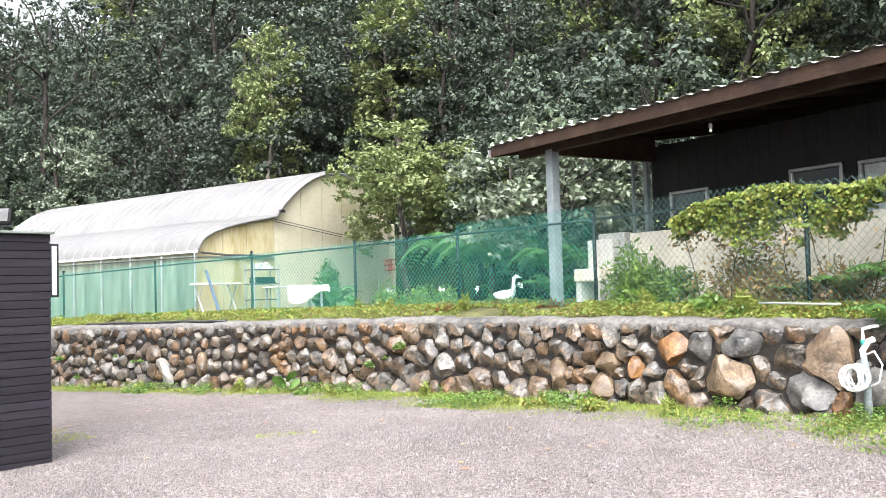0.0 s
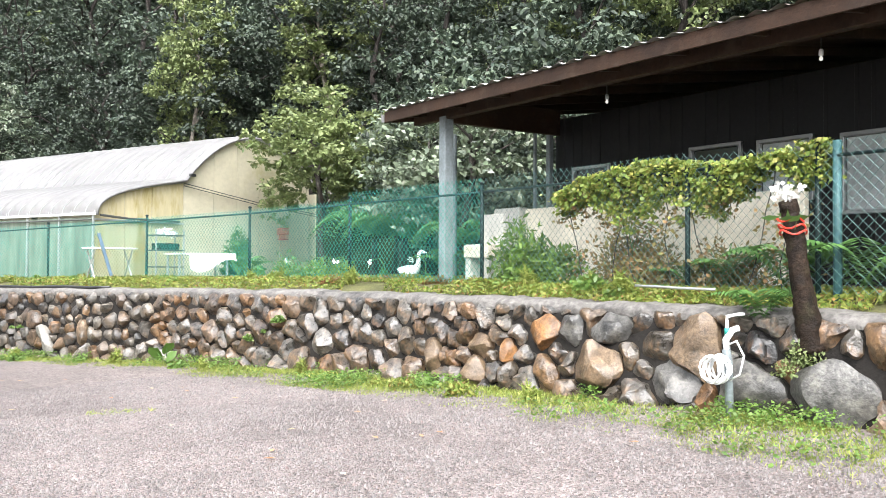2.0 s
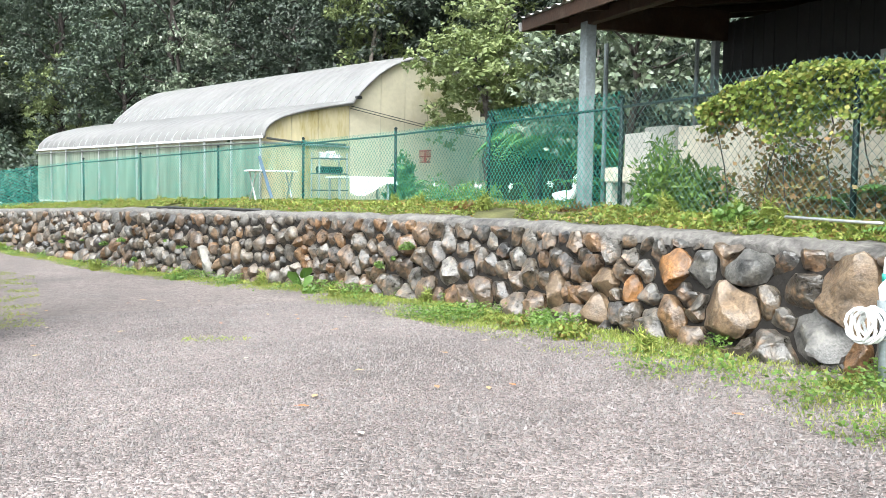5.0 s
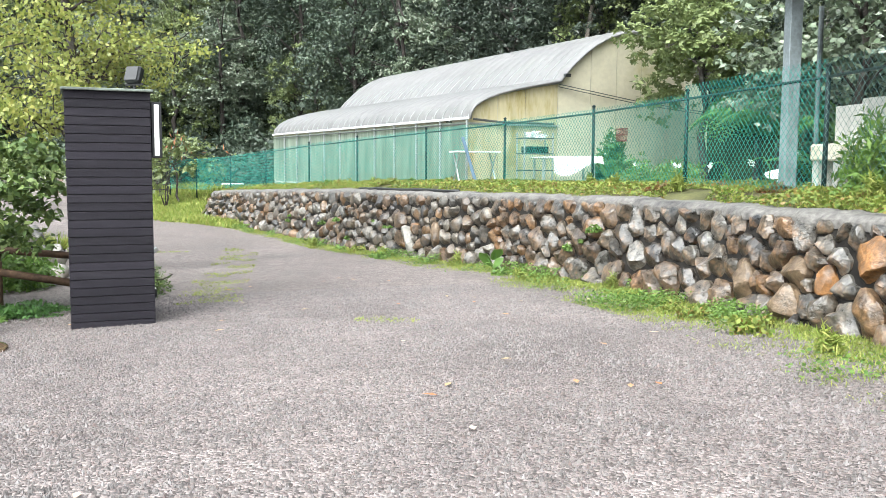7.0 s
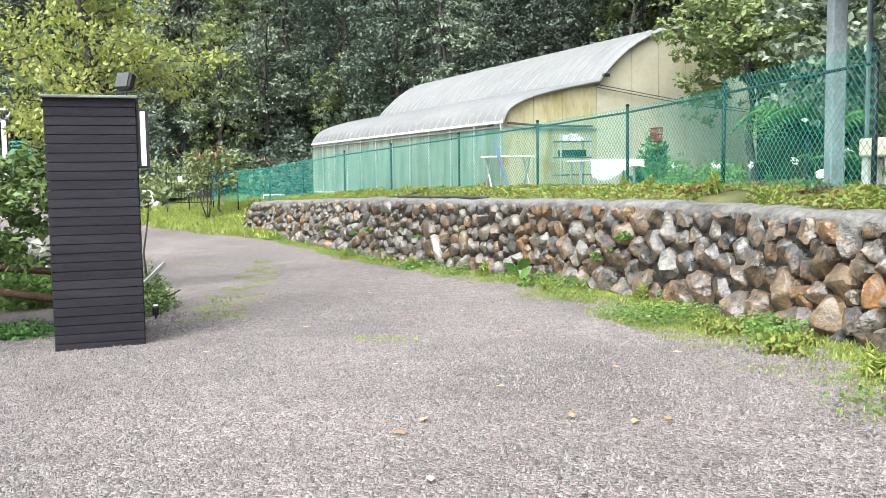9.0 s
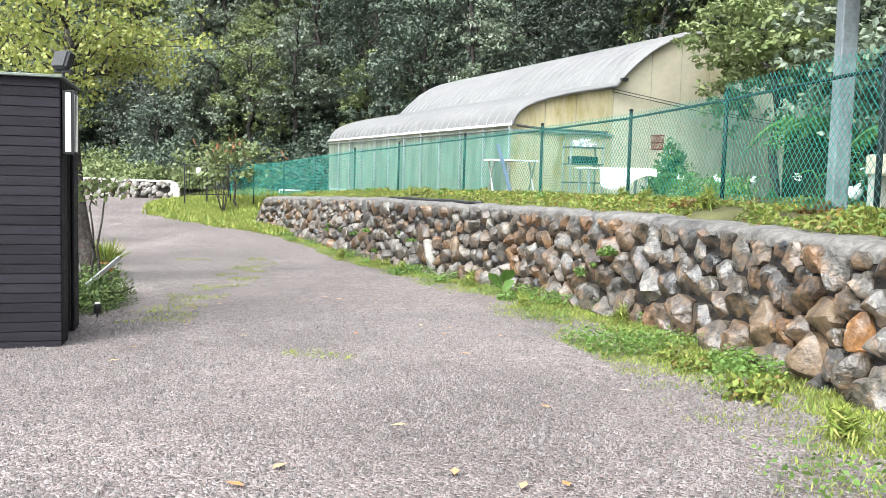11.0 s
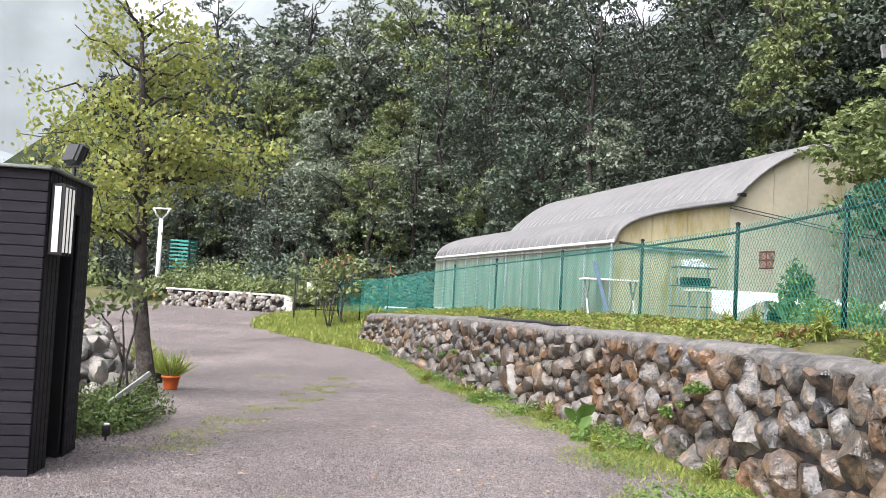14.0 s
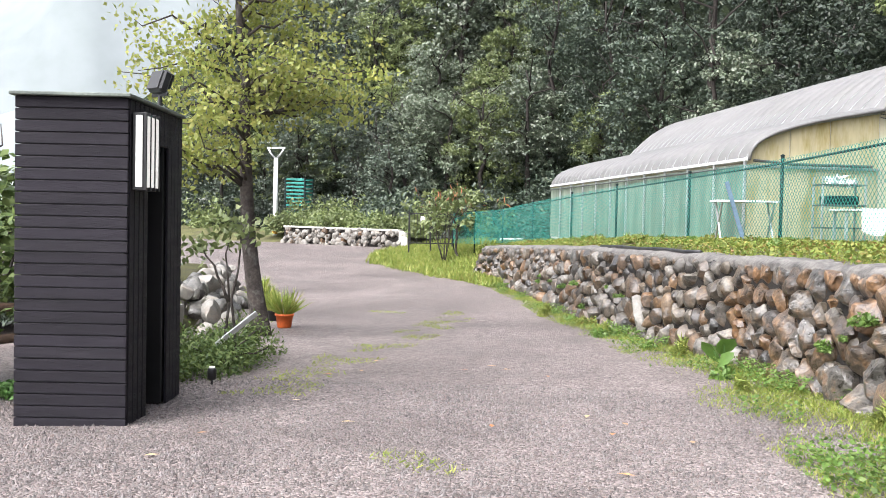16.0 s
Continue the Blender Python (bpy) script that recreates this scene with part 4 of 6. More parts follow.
def crown_points(rng, blobs, per, rx, rz, spread, lo=-0.8):
    """Centres and directions of the leaves of a crown made of many clumps."""
    d = rng.normal(size=(blobs, 3))
    d /= np.linalg.norm(d, axis=1, keepdims=True)
    d = d[d[:, 2] > lo]
    r = rng.uniform(0.55, 1.1, (len(d), 1))
    c = d * r * [rx, rx, rz]
    br = rng.uniform(0.55, 1.3, (len(c), 1)) * spread
    # tufts over the upper side of each clump, and rosettes of leaves round each tuft
    tufts = 9
    o = rng.normal(size=(len(c), tufts, 3))
    o[:, :, 2] = np.where(rng.uniform(size=o.shape[:2]) < 0.85, np.abs(o[:, :, 2]), o[:, :, 2])
    o /= np.linalg.norm(o, axis=2, keepdims=True)
    t = c[:, None, :] + o * [1, 1, 0.7] * rng.uniform(0.7, 1.05, (len(c), tufts, 1)) * br[:, None, :]
    q = rng.normal(size=(len(c), tufts, per // tufts, 3))
    q /= np.linalg.norm(q, axis=3, keepdims=True)
    q[..., 2] = q[..., 2] * 0.6 + 0.15
    p = t[:, :, None, :] + q * rng.uniform(0.25, 1.0, q.shape[:3] + (1,)) * br[:, None, None, :] * 0.36
    dr = q * 0.9 + 0.3 * rng.normal(size=q.shape) + [0, 0, -0.35]
    out = 0.5 * q + 0.6 * o[:, :, None, :] + [0, 0, 0.6]
    return p.reshape(-1, 3), dr.reshape(-1, 3), out.reshape(-1, 3)


def limb_points(rng, start, end, n=5, wob=0.12):
    a, b = Vector(start), Vector(end)
    L = (b - a).length
    return [a.lerp(b, i / n) + Vector(rng.normal(size=3)) * L * wob * (0 if i in (0,) else 0.5) + Vector((0, 0, L * 0.08 * math.sin(math.pi * i / n))) for i in range(n + 1)]


def tree_meshes(seed, height, rx, rz, leaf, bark, blobs=70, per=44, size=0.26, spread=0.8, trunk_r=0.16, crown_at=0.62):
    rng = np.random.default_rng(seed)
    p, d, out = crown_points(rng, blobs, per, rx, rz, spread)
    p[:, 2] += height * crown_at
    sz = size * rng.uniform(0.7, 1.35, len(p))
    v, f = frond_quads(p, d, sz, sz * 0.6, rng, 0.0, out)
    crown = leaf_mesh("crown", v, f, leaf)
    s = Shape()
    top = (rng.normal() * 0.3, rng.normal() * 0.3, height * 0.85)
    pts = limb_points(rng, (0, 0, -0.6), top, 7, 0.04)
    s.tube(pts, [trunk_r * (1.15 - 0.9 * i / 7) for i in range(8)], 8)
    for k in range(7):
        base = pts[3 + k % 4]
        a = rng.uniform(0, 2 * math.pi)
        e = (base.x + rx * 0.75 * math.cos(a), base.y + rx * 0.75 * math.sin(a), base.z + rng.uniform(0.5, 0.45 * height * 0.6))
        lp = limb_points(rng, base, e, 4, 0.12)
        s.tube(lp, [trunk_r * 0.34 * (1 - 0.75 * i / 4) for i in range(5)], 5)
    return s.mesh("trunk", bark, True), crown


def plant_tree(meshes, x, y, z, rot, scale, label, group="", name="tree"):
    g = thing(name, label, "tree", group)
    for nm, me in zip(("trunk", "crown"), meshes):
        ob = new(nm, me)
        ob.parent = g
    g.matrix_world = pose(x, y, z, 0, 0, rot) @ Matrix.Diagonal((*scale, 1))
    return g


K = dict(blobs=62, per=153, size=0.152, spread=0.76, crown_at=0.47)
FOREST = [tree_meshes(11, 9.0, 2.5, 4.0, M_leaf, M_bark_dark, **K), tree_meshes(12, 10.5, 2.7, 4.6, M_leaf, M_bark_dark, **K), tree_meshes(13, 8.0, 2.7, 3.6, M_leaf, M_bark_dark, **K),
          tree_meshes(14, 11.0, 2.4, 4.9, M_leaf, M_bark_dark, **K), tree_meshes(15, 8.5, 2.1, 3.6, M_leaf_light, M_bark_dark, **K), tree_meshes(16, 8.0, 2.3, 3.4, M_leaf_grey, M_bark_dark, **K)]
# Far trees: fewer, larger leaves, with haze put into the leaf colour.
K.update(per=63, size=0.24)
FOREST_FAR = [tree_meshes(11, 9.0, 2.5, 4.0, M_leaf_hazed, M_bark_dark, **K), tree_meshes(12, 10.5, 2.7, 4.6, M_leaf_hazed, M_bark_dark, **K), tree_meshes(13, 8.0, 2.7, 3.6, M_leaf_hazed, M_bark_dark, **K),
          tree_meshes(14, 11.0, 2.4, 4.9, M_leaf_hazed, M_bark_dark, **K), tree_meshes(15, 8.5, 2.1, 3.6, M_leaf_light, M_bark_dark, **K), tree_meshes(16, 8.0, 2.3, 3.4, M_leaf_grey, M_bark_dark, **K)]


def build_forest():
    rng = np.random.default_rng(77)
    n = 0
    placed = []
    tries = 0
    while n < 225 and tries < 9000:
        tries += 1
        s = rng.uniform(4, SEG[-3] + 18)
        d = HILL_D + 1 + (rng.uniform(0, 1) ** 1.3) * 39
        x, y, *_ = line_at(s, d)
        if not (-75 < x < 75 and 6 < y < 95):
            continue
        gap = 2.3 + 0.05 * (d - 12)
        if any((x - a) ** 2 + (y - b) ** 2 < gap * gap for a, b in placed):
            continue
        # keep clear of the greenhouse and the house
        loc = GH.inverted() @ Vector((x, y, 0))
        if -2.5 < loc.x < 10.4 and -5.2 < loc.y < 18:
            continue
        if x < 19.5 and y < 13.5:
            continue
        placed.append((x, y))
        z = terrace_z(s, d)
        # Pale leaf colours are weighted towards low x as painted-in distance haze.
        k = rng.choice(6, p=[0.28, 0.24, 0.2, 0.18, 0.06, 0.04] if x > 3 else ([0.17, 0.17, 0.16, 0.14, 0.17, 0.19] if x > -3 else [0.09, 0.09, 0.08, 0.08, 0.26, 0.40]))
        sc = rng.uniform(0.85, 1.3) * (1.0 if d < 24 else 1.3)
        lab = ("tall broadleaf forest tree with dark green crown on the hillside", "pale yellow-green broadleaf tree on the wooded hillside, standing in for haze where far", "silvery-leaved forest tree on the hillside, standing in for haze where far")[0 if k < 4 else k - 3]
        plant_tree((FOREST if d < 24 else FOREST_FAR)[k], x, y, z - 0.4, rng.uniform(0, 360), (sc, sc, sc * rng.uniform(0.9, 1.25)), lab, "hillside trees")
        n += 1


build_forest()


def foliage(name, rng, n, rx, ry, rz, size, material, clumps=14, lift=0.0, ratio=0.55, flat=0.0, drop=-0.1):
    """A mass of leaves in clumps, resting on the ground, as a mesh round the origin."""
    c = rng.normal(size=(clumps, 3))
    c /= np.linalg.norm(c, axis=1, keepdims=True)
    c[:, 2] = np.abs(c[:, 2])
    c *= rng.uniform(0.35, 0.8, (clumps, 1))
    per = n // clumps
    o = rng.normal(size=(clumps, per, 3))
    o /= np.linalg.norm(o, axis=2, keepdims=True)
    q = c[:, None, :] + o * rng.uniform(0.15, 0.42, (clumps, per, 1))
    q = q.reshape(-1, 3) * [rx, ry, rz]
    q[:, 2] = np.maximum(q[:, 2], 0.01 * size) + lift
    dr = o.reshape(-1, 3) * 0.7 + rng.normal(size=q.shape) * 0.5 + [0, 0, drop]
    sz = size * rng.uniform(0.65, 1.35, len(q))
    v, f = frond_quads(q, dr, sz, sz * ratio, rng, flat, o.reshape(-1, 3) * 0.8 + [0, 0, 0.6] if flat == 0 else None)
    return leaf_mesh(name, v, f, material)


def stems(rng, n, h, spread, r, material, name="stem"):
    s = Shape()
    for _ in range(n):
        a, k = rng.uniform(0, 2 * math.pi), rng.uniform(0.3, 1) * spread
        s.tube(limb_points(rng, (rng.normal() * 0.04, rng.normal() * 0.04, -0.05), (k * math.cos(a), k * math.sin(a), h * rng.uniform(0.6, 1.0)), 4, 0.06), [r * (1 - 0.15 * i) for i in range(5)], 5)
    return s.mesh(name, material, True)


def plant(name, label, category, parts, x, y, z, rot=0, scale=1.0, group=""):
    g = thing(name, label, category, group)
    for nm, me in parts:
        ob = new(nm, me)
        ob.parent = g
    g.matrix_world = pose(x, y, z, 0, 0, rot) @ Matrix.Scale(scale, 4)
    return g


# undergrowth at the forest's edge
rng = np.random.default_rng(31)
UNDER = [[("stem", stems(rng, 6, 1.3, 0.7, 0.03, M_bark)), ("leaves", foliage("leaves", rng, 1700, 1.9, 1.9, 2.3, 0.22, m, 16))] for m in (M_leaf, M_leaf, M_leaf_light, M_leaf_grey)]


def build_undergrowth():
    rng = np.random.default_rng(8)
    n, tries, placed = 0, 0, []
    while n < 165 and tries < 7000:
        tries += 1
        s = rng.uniform(8, SEG[-3] + 14) if rng.uniform() < 0.6 else rng.uniform(WALL_END - 4, WALL_END + 22)
        d = rng.uniform(HILL_D - 1.5 if s < WALL_END + 4 else 5.0, HILL_D + 9)
        x, y, *_ = line_at(s, d)
        if not (-70 < x < 40 and 12 < y < 85) or any((x - a) ** 2 + (y - b) ** 2 < 3.2 for a, b in placed):
            continue
        loc = GH.inverted() @ Vector((x, y, 0))
        if -1.9 < loc.x < 9.9 and -5.6 < loc.y < 17.3:
            continue
        placed.append((x, y))
        k = int(rng.choice(4, p=[0.42, 0.36, 0.12, 0.10]))
        plant("shrub", ("dense dark green undergrowth shrub at the forest edge", "dense dark green undergrowth shrub at the forest edge", "light green shrub at the forest edge", "grey-green shrub at the forest edge")[k], "shrub",
              UNDER[k], x, y, terrace_z(s, d) - 0.1, rng.uniform(0, 360), rng.uniform(0.8, 1.5), "undergrowth shrubs")
        n += 1


build_undergrowth()

# trees that stand out
kw = dict(per=117, size=0.14, spread=0.55)
light = tree_meshes(51, 5.4, 1.8, 2.0, M_leaf_light, M_bark, blobs=110, crown_at=0.64, trunk_r=0.11, **kw)
plant_tree(light, 13.1, 22.6, ground_z(13.1, 22.6), 40, (1.0, 1.0, 0.95), "bright yellow-green broadleaf tree beside the greenhouse end wall")
plant_tree(light, 14.7, 21.0, ground_z(14.7, 21.0), 200, (0.9, 0.9, 0.8), "bright green broadleaf tree beside the greenhouse")
tall = tree_meshes(52, 9.5, 1.35, 3.3, M_leaf_light, M_bark_pale, blobs=120, crown_at=0.66, trunk_r=0.13, per=81, size=0.16, spread=0.6)
plant_tree(tall, 13.3, 33.5, ground_z(13.3, 33.5), 10, (0.95, 0.95, 1.18), "slender pale yellow-green tree behind the greenhouse")
plant_tree(tall, 17.5, 30.5, ground_z(17.5, 30.5), 120, (1.2, 1.2, 1.1), "slender pale yellow-green tree on the hillside")
silver = tree_meshes(53, 4.2, 1.9, 1.7, M_leaf_grey, M_bark, blobs=110, per=80, size=0.145, spread=0.5, crown_at=0.5, trunk_r=0.1)
plant_tree(silver, 12.6, 15.2, ground_z(12.6, 15.2), 10, (1, 1, 1), "low silvery-leaved tree behind the porch")
plant_tree(silver, 14.6, 17.4, ground_z(14.6, 17.4), 130, (0.8, 0.8, 0.8), "low silvery-leaved tree behind the porch")
green = tree_meshes(54, 5.5, 1.8, 2.2, M_leaf, M_bark, blobs=110, per=70, size=0.16, spread=0.5, crown_at=0.6, trunk_r=0.11)
plant_tree(green, 15.2, 14.4, ground_z(15.2, 14.4), 10, (1, 1, 1.1), "dark green broadleaf tree behind the cabin")
plant_tree(green, 16.5, 20.5, ground_z(16.5, 20.5), 70, (1.1, 1.1, 1.2), "dark green broadleaf tree behind the fence")
plant_tree(green, 14.0, 18.6, ground_z(14.0, 18.6), 170, (0.8, 0.8, 0.8), "dark green broadleaf tree behind the fence")


def fern_mesh(name, rng, fronds, length, rise, material, leaflet=0.12, step=20, up=0.2):
    """Arching fronds with a row of leaflets down each side."""
    C, D, S = [], [], []
    for k in range(fronds):
        a = 2 * math.pi * k / fronds + rng.uniform(-0.25, 0.25)
        L, R = length * rng.uniform(0.75, 1.1), rise * rng.uniform(0.7, 1.15)
        side = np.array([-math.sin(a), math.cos(a), 0])
        out = np.array([math.cos(a), math.sin(a), 0])
        for i in range(2, step + 1):
            t = i / step
            c = out * L * t + np.array([0, 0, R * math.sin(math.pi * min(t * 0.85, 1)) + up * t])
            w = leaflet * math.sin(math.pi * min(0.12 + t * 0.88, 1)) ** 0.7 + 0.01
            for sg in (-1, 1):
                C.append(c + sg * side * w * 0.5)
                D.append(sg * side + out * 0.35 + np.array([0, 0, -0.25]))
                S.append(w * 1.1)
    S = np.array(S)
    v, f = frond_quads(np.array(C), np.array(D), S, np.full(len(S), length / step * 0.95), rng, 1.0)
    return leaf_mesh(name, v, f, material)


M_fern = mat("fern_green", (0.07, 0.16, 0.04), 0.5, 0.2, 2.0, 0.0, 10.0, 0.4, colors=((0.10, 0.20, 0.05), (0.05, 0.12, 0.035)), island=True, through_light=0.3)
big_fern = fern_mesh("fronds", rng, 13, 1.9, 1.0, M_fern, 0.42, 26, -0.5)
for x, y, r, sc in ((12.2, 17.0, 0, 0.85), (13.1, 18.2, 50, 0.95), (13.3, 20.0, 20, 1.0), (11.9, 14.3, 95, 0.6)):
    tf_ob = plant("tree_fern", "large tree fern with drooping feathery fronds behind the fence", "fern", [("trunk", Shape().tube([(0, 0, -0.2), (0.03, 0, 0.5), (0, 0, 1.0 * 1.0)], [0.1, 0.09, 0.07], 8).mesh("trunk", M_bark, True))], x, y, ground_z(x, y), r, sc, "tree ferns")
    ob = new("fronds", big_fern)
    ob.parent = tf_ob
    ob.location = (0, 0, 1.0)

# ---- terrace: walls, things and plants beside the fence ----
def build_panel_wall():
    g = thing("concrete_panel_wall", "low stained beige concrete panel wall under the porch", "wall")
    ys = [5.7, 6.85, 8.0, 9.15, 10.35]
    for a, b in zip(ys, ys[1:]):
        top = 2.2
        part("panel", Shape().box((0.09, b - a - 0.012, top - 0.95), pose(10.2, (a + b) / 2, (top + 0.95) / 2), 0.01), M_panel, g)
    part("end_block", Shape().box((0.2, 0.62, 1.3), pose(10.2, 10.72, 1.58), 0.02), M_concrete, g, "pale concrete end block")
    return g


build_panel_wall()


def build_washstand():
    g = thing("concrete_washstand", "pale concrete washstand with slab legs beside the porch post", "washstand", m=pose(9.42, 10.4, 1.05, 0, 0, -90))
    part("backboard", Shape().box((0.56, 0.06, 0.5), pose(0, 0.16, 0.8), 0.012), M_concrete, g)
    part("basin", Shape().box((0.58, 0.34, 0.2), pose(0, 0, 0.5), 0.02), M_panel, g, "grey stained basin")
    for x in (-0.22, 0.22):
        part("leg", Shape().box((0.12, 0.28, 0.42), pose(x, 0, 0.2), 0.012), M_concrete, g)
    return g


build_washstand()
for y in (8.5, 5.41):
    g = thing("hanging_lamp", "small white lamp holder hanging under the porch roof", "lamp", "porch lamps", pose(10.0, y, 3.58))
    part("cord", Shape().tube([(0, 0, 0.05), (0, 0, 0.24)], 0.008, 5), M_black, g)
    part("holder", Shape().lathe([(0.014, 0.06), (0.024, 0.045), (0.027, 0.0), (0.02, -0.015)], 10), M_white, g, "", True)
    part("bulb", Shape().lathe([(0.01, -0.015), (0.02, -0.035), (0.021, -0.05), (0.01, -0.065)], 10), M_opal, g, "", True)

# white plastic flowers tied to a stump
M_petal = mat("white_petal", (0.80, 0.79, 0.76), 0.5, 0.06, 4.0, 0.0, 20.0, 0.4, through_light=0.3)


M_stump = mat("wet_dark_log", (0.014, 0.009, 0.006), 0.75, 0.7, 9.0, 0.9, 30.0, 0.15, stain=(0.03, 0.028, 0.014), stain_scale=6.0)


def build_stump():
    g = thing("tree_stump_planter", "mossy dark upright log with white orchids tied by red ribbon", "stump", m=pose(8.28, 4.5, 0.72))
    rng = np.random.default_rng(4)
    pts = [(0.02, -0.05, -0.1), (0.0, -0.02, 0.15), (-0.01, 0.03, 0.45), (0.0, 0.09, 0.8), (0.02, 0.15, 1.05), (0.02, 0.18, 1.2)]
    s = Shape()
    fine = [Vector(pts[int(q)]).lerp(Vector(pts[min(int(q) + 1, 5)]), q % 1) for q in np.linspace(0, 5, 40)]
    s.tube(fine, [float(np.interp(q, range(6), [0.125, 0.105, 0.088, 0.082, 0.08, 0.08])) for q in np.linspace(0, 5, 40)], 20)
    s.v = [tuple(Vector(p) + 0.028 * Vector((noise.noise(Vector(p) * 17), noise.noise(Vector(p) * 17 + Vector((9, 0, 0))), 0))) for p in s.v]
    part("log", s, M_stump, g, "", True)
    for z in (0.92, 0.97, 1.03):
        y = 0.09 + (z - 0.8) * 0.24
        s = Shape().tube([(0.11 * math.cos(a), y + 0.11 * math.sin(a), z + 0.02 * math.sin(3 * a + z * 20)) for a in np.linspace(0, 2 * math.pi, 18)], 0.009, 5)
        part("ribbon", s, M_red, g, "red ribbon")
    me = foliage("moss", rng, 1500, 0.26, 0.3, 0.3, 0.035, M_leaf_light, 10, -0.3)
    part("moss", me, None, g)
    C = rng.normal(size=(18, 3)) * [0.055, 0.07, 0.035] + [0.0, 0.2, 1.27]
    for c in C:
        ce, di = [], []
        for k in range(5):
            a = 2 * math.pi * k / 5
            d = Vector((-0.6 + 0.4 * rng.normal(), -0.5 + 0.4 * rng.normal(), 0.3)).normalized()
            e1 = d.orthogonal().normalized()
            e2 = d.cross(e1)
            o = e1 * math.cos(a) + e2 * math.sin(a)
            ce.append(Vector(c) + o * 0.024)
            di.append(o)
        v, f = frond_quads(np.array([tuple(q) for q in ce]), np.array([tuple(q) for q in di]), 0.048, 0.042, rng)
        part("orchid", leaf_mesh("orchid", v, f, M_petal), None, g, "white orchid blossom")
    v, f = frond_quads(rng.normal(size=(8, 3)) * [0.1, 0.1, 0.03] + [0, 0.16, 1.02], rng.normal(size=(8, 3)) * [1, 1, 0.3], 0.17, 0.06, rng)
    part("orchid_leaf", leaf_mesh("orchid_leaf", v, f, M_fern), None, g, "green strap leaves")
    return g


build_stump()


def build_tap():
    g = thing("standpipe", "grey plastic standpipe with a white coiled hose", "tap", m=pose(7.86, 4.97, road_z(7.86, 4.97) - 0.02))
    part("pipe", Shape().tube([(0.02, 0.0, -0.1), (0.0, 0, 0.5), (-0.02, 0.01, 0.62)], 0.036, 12), M_post, g, "grey drain pipe", True)
    part("riser", Shape().tube([(0.03, 0.03, 0.3), (0.02, 0.03, 0.84), (0.02, 0.03, 0.9), (0.1, -0.02, 0.92), (0.16, -0.04, 0.92)], 0.015, 8), M_white, g, "", True)
    part("elbow", Shape().tube([(0.0, 0.01, 0.58), (-0.01, 0.02, 0.7), (0.05, 0.0, 0.78), (0.1, -0.03, 0.8)], 0.03, 8), M_white, g, "", True)
    part("collar", Shape().tube([(0.02, 0.03, 0.74), (0.02, 0.03, 0.8)], 0.024, 10), M_green, g, "", True)
    pts = []
    for i in range(120):
        a = i * 0.42
        r = 0.1 + 0.015 * math.sin(i * 0.37)
        pts.append((-0.05 - 0.0012 * i + 0.02 * math.sin(i), 0.04 + r * math.cos(a), 0.45 + r * 1.1 * math.sin(a)))
    part("hose_coil", Shape().tube(pts, 0.011, 6), M_white, g, "white coiled hose", True)
    part("loose_hose", Shape().tube([(0.0, 0.0, 0.66), (-0.05, -0.12, 0.7), (-0.06, -0.2, 0.58), (-0.06, -0.16, 0.42), (-0.05, -0.05, 0.36)], 0.009, 6), M_white, g, "", True)
    return g


build_tap()


def build_goose():
    s = Shape()
    body = [(-0.26, 0, 0.22), (-0.2, 0, 0.2), (-0.08, 0, 0.17), (0.06, 0, 0.18), (0.15, 0, 0.24), (0.19, 0, 0.33), (0.19, 0, 0.44), (0.2, 0, 0.55), (0.25, 0, 0.59), (0.31, 0, 0.575), (0.37, 0, 0.555)]
    s.tube(body, [0.02, 0.07, 0.125, 0.13, 0.09, 0.05, 0.04, 0.042, 0.045, 0.028, 0.008], 14)
    for y in (-0.05, 0.05):
        s.tube([(0, y, 0.12), (0, y, 0.0), (0.06, y, 0.0)], [0.014, 0.012, 0.014], 6)
    ob = new("goose_figure", s.mesh("goose_figure", M_white, True))
    ob.matrix_world = pose(11.4, 15.4, ground_z(11.4, 15.4) - 0.03, 0, 0, -48) @ Matrix.Scale(0.98, 4)
    tagged(ob, "plain white goose garden figure standing behind the fence", "figure")


build_goose()


def build_table():
    g = thing("work_table", "worktable draped with a white sheet in front of the greenhouse", "table", m=pose(9.25, 21.75, ground_z(9.25, 21.75), 0, 0, 10))
    h = 0.62
    part("top", Shape().box((1.5, 0.7, 0.04), pose(0, 0, h - 0.02), 0.008), M_concrete, g)
    for x in (-0.66, 0.66):
        for y in (-0.28, 0.28):
            part("leg", Shape().beam((x, y, 0), (x, y, h - 0.04), 0.05, 0.05), M_frame, g)
    v, n = [], 14
    for i in range(n + 1):
        x = -0.45 + 1.3 * i / n
        w = 0.02 * math.sin(i * 1.3)
        drop = 0.3 + 0.16 * math.sin(i * 0.35 + 0.5)
        v += [(x, 0.3, h + 0.012 + w * 0.3), (x, -0.36, h + 0.012), (x + w, -0.39 + w, h - 0.05), (x + 0.3 * w, -0.42 + w, h - drop)]
    ob = part("sheet", Shape().add(v, [(4 * i + j, 4 * i + j + 1, 4 * i + j + 5, 4 * i + j + 4) for i in range(n) for j in range(3)]), M_white, g, "crumpled white plastic sheet", True)
    return g


build_table()


